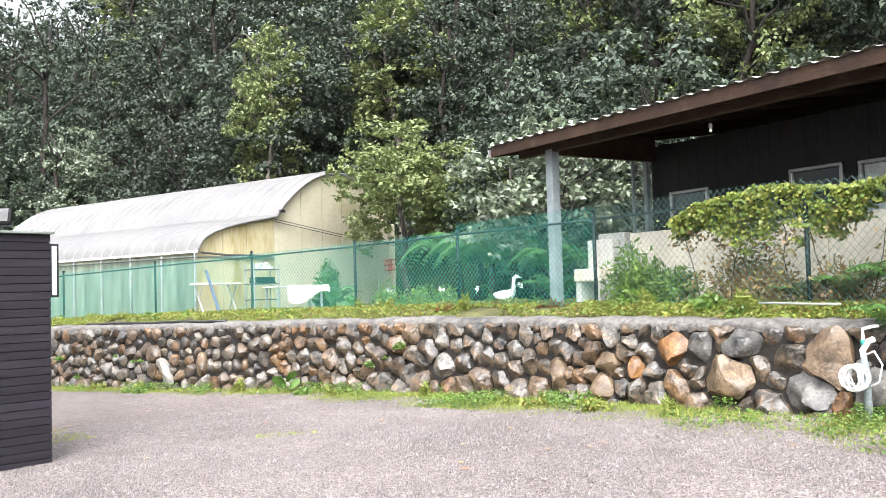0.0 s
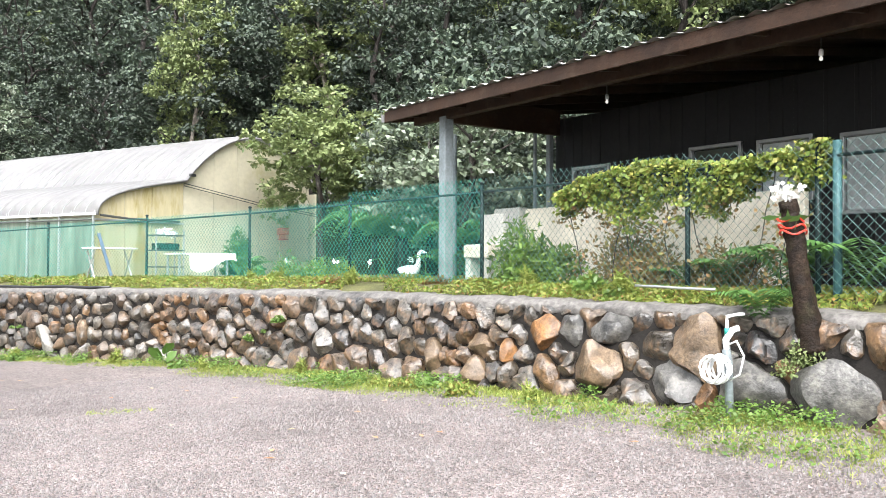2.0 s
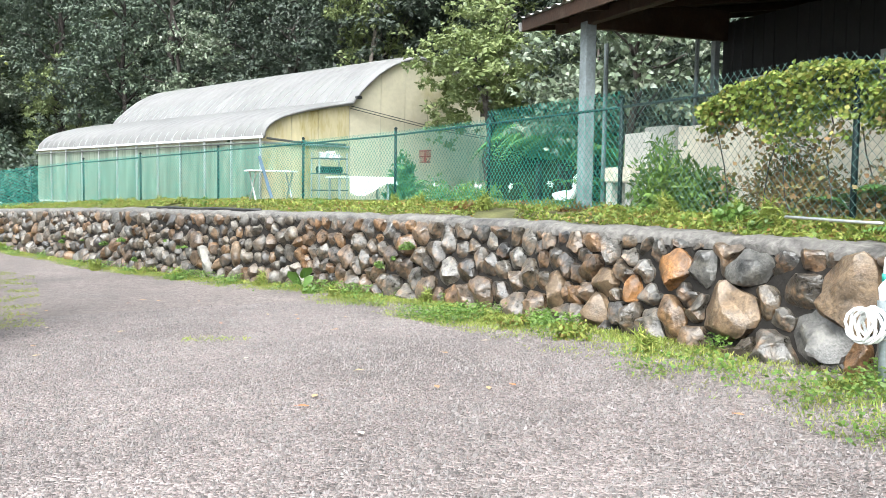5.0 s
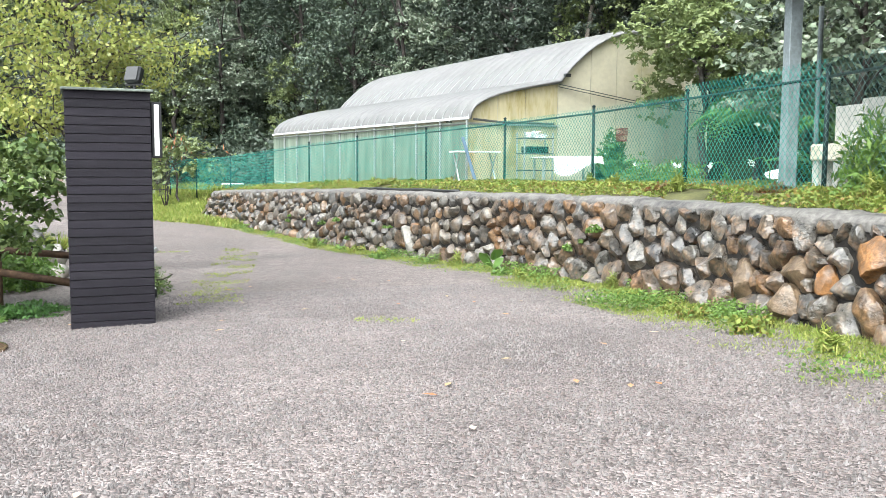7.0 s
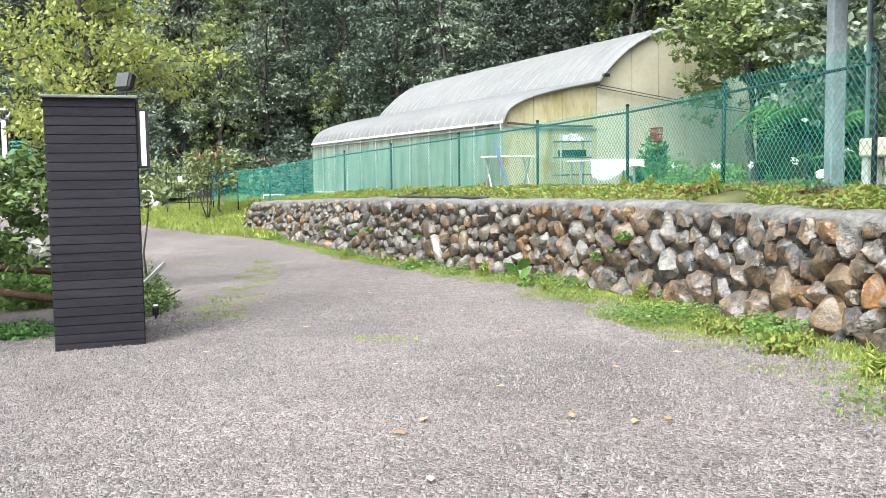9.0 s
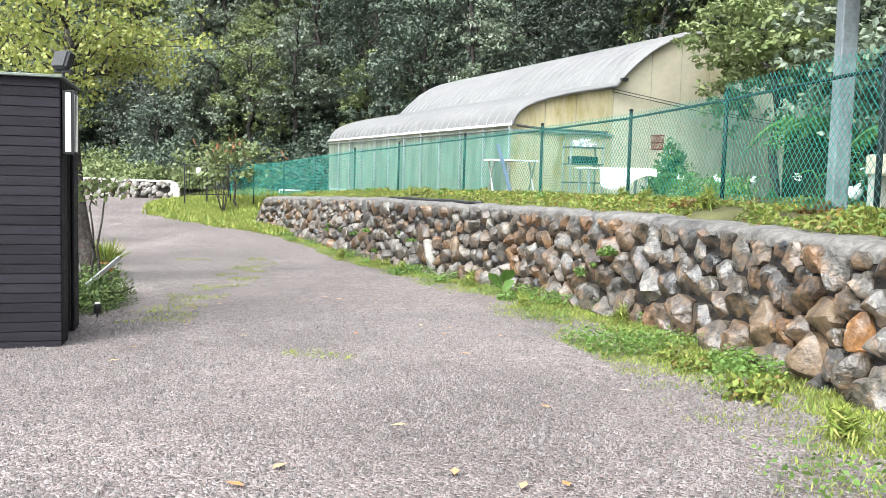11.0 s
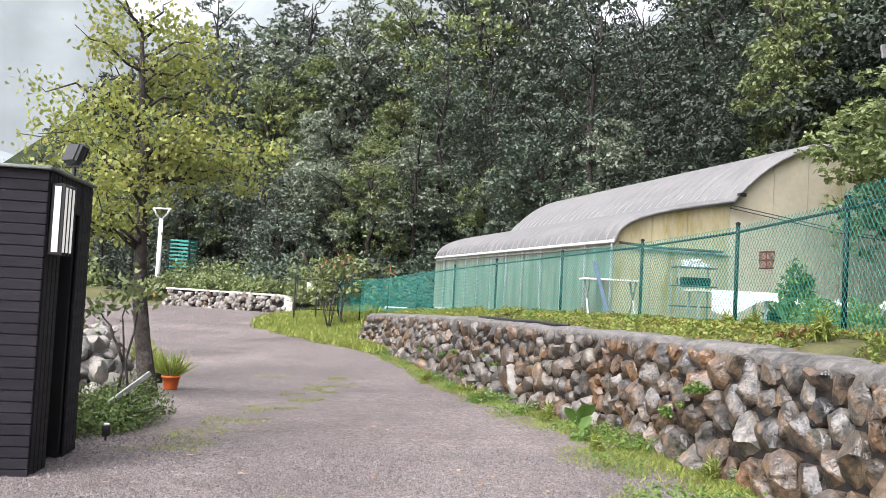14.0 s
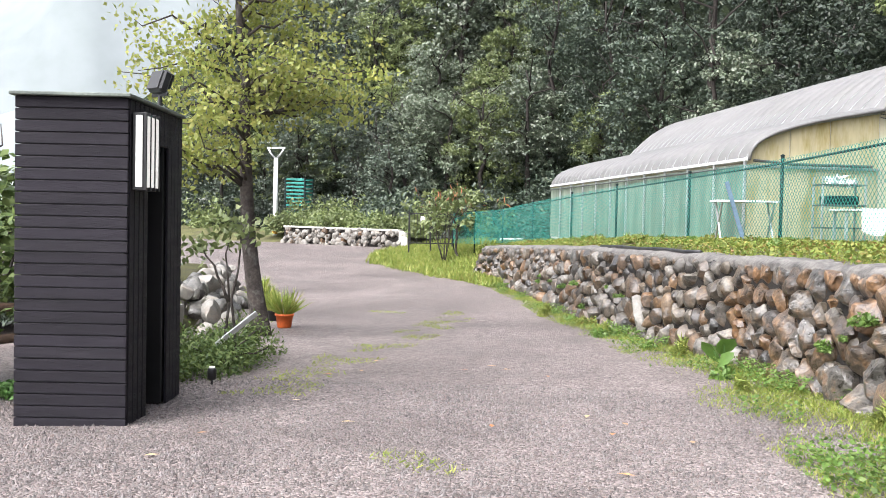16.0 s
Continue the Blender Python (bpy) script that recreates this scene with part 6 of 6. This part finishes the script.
build_yard_tree()
rng = np.random.default_rng(71)
M_juniper = mat("juniper", (0.085, 0.13, 0.035), 0.55, 0.25, 2.0, 0.0, 10.0, 0.35, colors=((0.06, 0.10, 0.03), (0.12, 0.17, 0.045), (0.15, 0.20, 0.06)), island=True, through_light=0.2)
plant("garden_shrub", "low spreading dark green juniper-like shrub behind the pillar", "shrub", [("leaves", foliage("leaves", rng, 9500, 0.75, 1.6, 0.62, 0.06, M_juniper, 26, 0, 0.4)), ("stem", stems(rng, 8, 0.4, 0.6, 0.02, M_bark))], 0.72, 13.95, road_z(0.72, 13.95) - 0.02, 6)
plant("garden_shrub", "low spreading green shrub in front of the rocks", "shrub", [("leaves", foliage("leaves", rng, 2400, 0.8, 1.2, 0.8, 0.11, M_herb, 18, 0, 0.4)), ("stem", stems(rng, 8, 0.4, 0.5, 0.02, M_bark))], -1.3, 15.2, road_z(-1.3, 15.2) - 0.02, 6)


def build_sapling():
    x0, y0 = 0.72, 14.0
    g = thing("sapling", "thin bare-stemmed sapling with a tuft of green leaves", "sapling", m=pose(x0, y0, road_z(x0, y0)))
    r = np.random.default_rng(6)
    tips = [(-0.02, 0.1, 1.55), (0.16, 0.05, 1.62), (-0.3, 0, 1.35)]
    for a, b in (((0, 0, 0), tips[0]), ((0.12, 0.06, 0), tips[1]), ((0.05, 0, 0.75), tips[2])):
        part("stem", Shape().tube(limb_points(r, a, b, 5, 0.04), [0.02, 0.018, 0.015, 0.013, 0.01, 0.006], 6), M_bark, g, "", True)
    C = np.concatenate([np.array(t) + r.normal(size=(70, 3)) * [0.16, 0.16, 0.1] for t in tips])
    v, f = frond_quads(C, r.normal(size=C.shape) + [0, 0, -0.3], 0.11, 0.06, r)
    part("leaves", leaf_mesh("leaves", v, f, M_leaf_light), None, g)


build_sapling()
x, y = 0.75, 13.75
ob = part("leaning_board", Shape().beam((x, y, road_z(x, y) + 0.28), (x + 0.3, y + 0.4, road_z(x, y) + 0.62), 0.03, 0.06), M_frame)
tagged(ob, "short grey wooden stake leaning in the shrub", "stake")
g = thing("garden_light", "small black solar garden light stuck in the gravel", "lamp", m=pose(1.25, 12.75, road_z(1.25, 12.75)))
part("stake", Shape().tube([(0, 0, -0.05), (0, 0, 0.06)], 0.012, 6), M_black, g)
part("head", Shape().lathe([(0.03, 0.05), (0.045, 0.06), (0.045, 0.15), (0.035, 0.17)], 10), M_black, g, "", True)
part("lens", Shape().lathe([(0.03, 0.17), (0.03, 0.185), (0.0, 0.19)], 10), M_opal, g, "", True)


def build_potted(x, y, sc, n, pot):
    g = thing("potted_plant", "orange plastic pot with spiky yellow-green leaves beside the lane", "potted plant", "lane pots", pose(x, y, road_z(x, y), 0, 0, 30) @ Matrix.Scale(sc, 4))
    r = np.random.default_rng(int(y * 10))
    part("pot", Shape().lathe([(0.10, 0.0), (0.115, 0.03), (0.14, 0.2), (0.155, 0.2), (0.158, 0.235), (0.145, 0.235), (0.13, 0.19), (0.0, 0.19)], 18), pot, g, "", True)
    C, D, S = [], [], []
    for _ in range(n):
        a = r.uniform(0, 2 * math.pi)
        el = r.uniform(0.5, 1.4)
        L = r.uniform(0.3, 0.55)
        d = np.array([math.cos(a) * math.cos(el), math.sin(a) * math.cos(el), math.sin(el)])
        C.append(np.array([0.06 * math.cos(a), 0.06 * math.sin(a), 0.2]) + d * L * 0.5)
        D.append(d)
        S.append(L)
    v, f = frond_quads(np.array(C), np.array(D), np.array(S), 0.035, r)
    part("leaves", leaf_mesh("leaves", v, f, M_grass), None, g, "sword-shaped leaves")


for x, y, sc, pot in ((-0.95, 19.4, 1.1, M_terra), (-1.75, 20.7, 0.9, M_black), (-2.6, 22.1, 1.0, M_black), (-3.6, 23.9, 1.0, M_black), (-4.6, 26.0, 1.0, M_black)):
    build_potted(x, y, sc, 110, pot)

# rockery along the lane
rng = np.random.default_rng(19)
for k in range(170):
    t = rng.uniform(0, 1)
    bx, by = -1.1 - 5.2 * t, 17.0 + 11 * t
    lay = rng.integers(0, 3)
    ob = new("rockery_rock", STONES["pale" if rng.uniform() < 0.45 else "grey"][int(rng.integers(0, 2))])
    r = rng.uniform(0.1, 0.24)
    ob.matrix_world = pose(bx - 0.25 * lay + rng.normal() * 0.12, by + rng.normal() * 0.25, road_z(bx, by) + r * 0.45 + 0.3 * lay, rng.uniform(0, 360), rng.uniform(0, 40), rng.uniform(0, 360)) @ Matrix.Diagonal((r, r * 0.8, r * 0.75, 1))
    tagged(ob, "pale grey rough rock piled in the lane-side rockery", "rock", "rockery rocks")
s = Shape()
for k in range(12):
    t = k / 11
    s.add([(-1.5 - 5.2 * t, 17.0 + 11 * t, road_z(-1.5 - 5 * t, 17 + 11 * t) - 0.2), (-1.9 - 5.2 * t, 16.7 + 11 * t, road_z(-1.5, 17 + 11 * t) + 0.75), (-4.5 - 5.2 * t, 15.5 + 11 * t, road_z(-1.5, 17 + 11 * t) + 0.85), (-9 - 5.2 * t, 14 + 11 * t, road_z(-3, 17 + 11 * t) - 0.2)], [])
s.f = [(4 * i + j, 4 * i + j + 1, 4 * i + j + 5, 4 * i + j + 4) for i in range(11) for j in range(3)]
tagged(part("rockery_bank", s, M_terrace, None, "", True), "earth bank behind the lane-side rocks", "bank", kind="structure")
for x, y, sc, m in ((-2.6, 17.4, 0.7, 2), (-4.2, 19.5, 0.8, 0), (-5.6, 22.5, 0.8, 2), (-7.5, 25.5, 1.0, 0), (-3.4, 16.4, 0.9, 0)):
    plant("bank_shrub", "leafy green shrub on the rockery bank", "shrub", UNDER[m], x, y, road_z(x, y) + 0.3, rng.uniform(0, 360), sc * 0.55, "bank shrubs")

# garden behind the pillar
pine = tree_meshes(81, 2.6, 1.1, 0.9, M_juniper, M_bark, blobs=70, per=60, size=0.11, spread=0.34, crown_at=0.52, trunk_r=0.06)
plant_tree(pine, -0.75, 12.0, road_z(-0.75, 12), 20, (1, 1, 1), "small dark green garden pine with layered branches behind the pillar")
plant_tree(pine, -1.9, 10.6, road_z(-1.9, 10.6), 140, (1.1, 1.1, 1.1), "small dark green garden pine with layered branches behind the pillar")
plant_tree(pine, -1.6, 13.6, road_z(-1.6, 13.6), 250, (1.0, 1.0, 0.8), "small dark green garden pine with layered branches behind the pillar")
for x, y, m in ((-0.1, 12.2, M_fern), (-0.6, 11.3, M_herb), (-0.1, 11.6, M_fern)):
    plant("ground_cover", "low green ground-cover plant behind the pillar", "plant", [("leaves", foliage("leaves", rng, 900, 0.5, 0.35, 0.14, 0.06, m, 10, 0, 0.5))], x, y, road_z(x, y), 0, 1.0, "ground cover")
M_log = mat("dark_log", (0.09, 0.055, 0.035), 0.8, 0.4, 5.0, 0.6, 25.0, 0.3)
g = thing("log_rail", "low dark log rail in the garden behind the pillar", "rail")
for x, y in ((-1.5, 12.4), (-0.55, 12.35), (0.35, 12.5)):
    part("post", Shape().tube([(x, y, road_z(x, y) - 0.1), (x, y, road_z(x, y) + 0.75)], 0.05, 8), M_log, g, "", True)
part("rail", Shape().tube([(-1.8, 12.38, -0.2), (-0.5, 12.3, 0.02), (0.4, 12.45, -0.16)], 0.05, 8), M_log, g, "", True)
part("rail", Shape().tube([(-1.8, 12.38, 0.25), (-0.5, 12.3, 0.3), (0.4, 12.45, 0.2)], 0.045, 8), M_log, g, "", True)
g = thing("black_planter", "black glazed planter with a small green shrub", "planter", m=pose(-0.35, 10.1, road_z(-0.35, 10.1)))
part("pot", Shape().lathe([(0.2, 0), (0.22, 0.03), (0.3, 0.3), (0.33, 0.33), (0.33, 0.37), (0.29, 0.37), (0.27, 0.3), (0.0, 0.3)], 24), M_black, g, "", True)
part("leaves", foliage("leaves", rng, 500, 0.35, 0.35, 0.4, 0.09, M_fern, 10, 0.3), None, g)
s = Shape().lathe([(0.55, 0.0), (0.6, 0.03), (0.56, 0.035), (0.5, 0.02), (0.0, 0.018)], 28)
ob = part("brown_mat", s, mat("wet_brown_mud", (0.10, 0.065, 0.04), 0.15, 0.3, 3.0, 0.2, 20.0, 0.6), None, "", True)
ob.matrix_world = pose(0.05, 9.15, road_z(0.05, 9.15)) @ Matrix.Diagonal((0.9, 1.0, 0.6, 1))
tagged(ob, "shallow wet brown patch of mud on the gravel", "mud")

# ---- the far end of the lane ----


def build_far_wall():
    g = thing("wall_far", "low pale rubble-stone wall with a concrete cap along the lane", "wall")
    g["kind"] = "structure"
    a, b = Vector((-7.9, 49.3, 0)), Vector((-15.3, 51.2, 0))
    rng = np.random.default_rng(3)
    u = (b - a).normalized()
    part("core", Shape().beam(a + Vector((0.05, 0.25, 0.15)), b + Vector((0, 0.25, 0.25)), 0.3, 0.9), M_soil, g)
    sh = Shape()
    for k in range(150):
        t, h = rng.uniform(0, 1), rng.uniform(0, 1)
        p = a.lerp(b, t)
        me = STONES["mix"][int(rng.integers(0, 10))]
        r = rng.uniform(0.13, 0.24)
        ob = new("stone", STONES["pale" if rng.uniform() < 0.65 else "mix"][int(rng.integers(0, 2))])
        ob.parent = g
        ob.matrix_world = pose(p.x, p.y + 0.06, -0.25 + 0.85 * h, 0, rng.uniform(0, 360), math.degrees(math.atan2(u.y, u.x))) @ Matrix.Diagonal((r, 0.17, r * 0.8, 1))
    part("cap", Shape().beam(a + Vector((0, 0.25, 0.64)), b + Vector((0, 0.25, 0.7)), 0.45, 0.1, 0.02), M_concrete, g)
    part("end_block", Shape().box((0.5, 0.5, 1.0), pose(a.x + 0.2, a.y + 0.2, 0.12), 0.03), M_concrete, g, "pale plastered wall end")


build_far_wall()
rng = np.random.default_rng(23)
hedge = [("leaves", foliage("leaves", rng, 2600, 1.7, 1.1, 1.3, 0.2, M_leaf_light, 22))]
for k in range(8):
    t = k / 7
    x, y = -7.4 - 9.0 * t, 51.0 + 2.6 * t
    plant("hedge_shrub", "rounded yellow-green hedge shrub above the far wall", "shrub", hedge, x, y, 0.45, rng.uniform(0, 360), rng.uniform(0.85, 1.15), "hedge shrubs")
for x, y in ((-9.5, 53.5), (-13, 55), (-16, 56.5), (-6, 49.5), (-3.8, 48.5), (-20, 57), (-24, 59)):
    plant("shrub", "dense green shrub behind the hedge", "shrub", UNDER[int(rng.integers(0, 3))], x, y, 0.4, rng.uniform(0, 360), 1.15, "undergrowth shrubs")


def build_gate():
    m = pose(-5.85, 44.0, 0.02, 0, 0, 15)
    g = thing("metal_gate", "black metal bar gate at the end of the fence", "gate", m=m)
    for x in (0.0, 1.0, 2.0):
        part("post", Shape().beam((x, 0, -0.3), (x, 0, 1.6), 0.07, 0.07), M_black, g)
    for z in (0.15, 1.5):
        part("rail", Shape().beam((0, 0, z), (2.0, 0, z), 0.04, 0.05), M_black, g)
    for k in range(13):
        x = 0.08 + 0.145 * k
        part("bar", Shape().beam((x, 0, 0.12), (x, 0, 1.52), 0.03, 0.025), M_black, g)
    part("sign", Shape().box((0.2, 0.02, 0.26), pose(0.62, -0.04, 1.25)), M_white, g, "small blank white notice plate")


build_gate()


def build_pole():
    g = thing("utility_pole", "pale steel utility pole with a striped base", "pole", m=pose(-17.0, 53.7, -0.3))
    part("shaft", Shape().tube([(0, 0, 0), (0, 0, 5.0)], [0.15, 0.12], 12), M_white, g, "", True)
    part("fork", Shape().tube([(-0.5, 0, 5.6), (-0.35, 0, 5.3), (0, 0, 4.95)], 0.06, 8), M_frame, g, "", True)
    part("fork", Shape().tube([(0.5, 0, 5.6), (0.35, 0, 5.3), (0, 0, 4.95)], 0.06, 8), M_frame, g, "", True)
    M_stripe = mat("yellow_stripe", (0.6, 0.33, 0.05), 0.6)
    for k in range(4):
        part("stripe", Shape().tube([(0, 0, 0.1 + 0.4 * k), (0, 0, 0.3 + 0.4 * k)], 0.156, 12), M_stripe, g, "yellow warning stripe")
    part("crossarm", Shape().beam((-0.6, 0, 5.62), (0.6, 0, 5.62), 0.08, 0.1), M_frame, g)


build_pole()
red = tree_meshes(88, 3.0, 1.7, 1.05, M_leaf_light, M_bark, blobs=60, per=34, size=0.22, spread=0.42, crown_at=0.62, trunk_r=0.06)
plant_tree(red, -2.9, 41.3, ground_z(-2.9, 41.3), 0, (1.0, 0.8, 1.0), "small spreading yellow-green tree with red shoots beside the gate")
M_shoot = mat("red_shoot", (0.28, 0.12, 0.06), 0.6, 0.2)
g = thing("red_shrub", "thin shrub with upright reddish new shoots", "shrub", m=pose(-3.4, 41.0, ground_z(-3.4, 41.0)))
part("stem", stems(np.random.default_rng(2), 9, 3.2, 1.3, 0.02, M_bark), None, g)
r2 = np.random.default_rng(9)
v, f = frond_quads(r2.normal(size=(60, 3)) * [0.9, 0.5, 0.3] + [0.5, 0, 2.7], r2.normal(size=(60, 3)) * [0.3, 0.3, 1] + [0, 0, 1], 0.3, 0.06, r2)
part("foliage", leaf_mesh("shoots", v, f, M_shoot), None, g, "reddish young shoots")
g = thing("white_rack", "small white tubular rack standing behind the fence", "rack", m=pose(-0.9, 40.3, ground_z(-0.9, 40.3), 0, 0, 10))
for x in (0, 0.9):
    part("upright", Shape().tube([(x, 0, 0), (x, 0, 0.85)], 0.03, 6), M_white, g)
for z in (0.45, 0.85):
    part("bar", Shape().tube([(0, 0, z), (0.9, 0, z)], 0.03, 6), M_white, g)
g = thing("net_tower", "green netted frame tower among the far trees", "tower", m=pose(-18.9, 61.6, 0.3))
for x, y in ((-0.7, -0.7), (0.7, -0.7), (0.7, 0.7), (-0.7, 0.7)):
    part("post", Shape().beam((x, y, -0.5), (x, y, 3.6), 0.1, 0.1), M_green_dark, g)
for k in range(11):
    z = 1.0 + 0.25 * k
    s = Shape()
    for (ax, ay), (bx, by) in (((-0.7, -0.7), (0.7, -0.7)), ((0.7, -0.7), (0.7, 0.7)), ((-0.7, 0.7), (0.7, 0.7)), ((-0.7, -0.7), (-0.7, 0.7))):
        s.beam((ax, ay, z), (bx, by, z), 0.03, 0.1)
    part("net_band", s, M_green, g)
g = thing("shed", "small white flat-roofed shed at the far lane end", "shed", m=pose(-29, 65.5, -0.2, 0, 0, 25))
part("wall", Shape().box((5, 3.5, 2.5), pose(0, 0, 1.25), 0.03), M_white, g)
part("roof", Shape().box((5.4, 3.9, 0.14), pose(0, 0, 2.57), 0.03), M_concrete, g)
part("door", Shape().box((0.9, 0.06, 2.0), pose(1.2, -1.76, 1.0), 0.01), M_frame, g)
part("window", Shape().box((1.1, 0.05, 0.8), pose(-0.9, -1.76, 1.5), 0.01), M_glass, g)
for x, y, k, sc in ((-24, 60, 0, 0.8), (-30, 62, 2, 0.8), (-36, 58, 3, 0.8), (-21, 66, 1, 0.9), (-27, 70, 0, 0.9), (-34, 72, 2, 0.9), (-40, 66, 1, 0.8), (-14, 62, 3, 0.9), (-44, 75, 0, 0.9), (-11, 58, 0, 0.8)):
    plant_tree(FOREST_FAR[k], x, y, 0.0, 37 * k + x * 9, (sc, sc, sc), "tall broadleaf tree at the far end of the lane", "lane-end trees")

# misty hills far behind; the mist is put into their base colour
M_mist = bpy.data.materials.new("misty_hill")
M_mist.use_nodes = True
mn = M_mist.node_tree
pb = mn.nodes["Principled BSDF"]
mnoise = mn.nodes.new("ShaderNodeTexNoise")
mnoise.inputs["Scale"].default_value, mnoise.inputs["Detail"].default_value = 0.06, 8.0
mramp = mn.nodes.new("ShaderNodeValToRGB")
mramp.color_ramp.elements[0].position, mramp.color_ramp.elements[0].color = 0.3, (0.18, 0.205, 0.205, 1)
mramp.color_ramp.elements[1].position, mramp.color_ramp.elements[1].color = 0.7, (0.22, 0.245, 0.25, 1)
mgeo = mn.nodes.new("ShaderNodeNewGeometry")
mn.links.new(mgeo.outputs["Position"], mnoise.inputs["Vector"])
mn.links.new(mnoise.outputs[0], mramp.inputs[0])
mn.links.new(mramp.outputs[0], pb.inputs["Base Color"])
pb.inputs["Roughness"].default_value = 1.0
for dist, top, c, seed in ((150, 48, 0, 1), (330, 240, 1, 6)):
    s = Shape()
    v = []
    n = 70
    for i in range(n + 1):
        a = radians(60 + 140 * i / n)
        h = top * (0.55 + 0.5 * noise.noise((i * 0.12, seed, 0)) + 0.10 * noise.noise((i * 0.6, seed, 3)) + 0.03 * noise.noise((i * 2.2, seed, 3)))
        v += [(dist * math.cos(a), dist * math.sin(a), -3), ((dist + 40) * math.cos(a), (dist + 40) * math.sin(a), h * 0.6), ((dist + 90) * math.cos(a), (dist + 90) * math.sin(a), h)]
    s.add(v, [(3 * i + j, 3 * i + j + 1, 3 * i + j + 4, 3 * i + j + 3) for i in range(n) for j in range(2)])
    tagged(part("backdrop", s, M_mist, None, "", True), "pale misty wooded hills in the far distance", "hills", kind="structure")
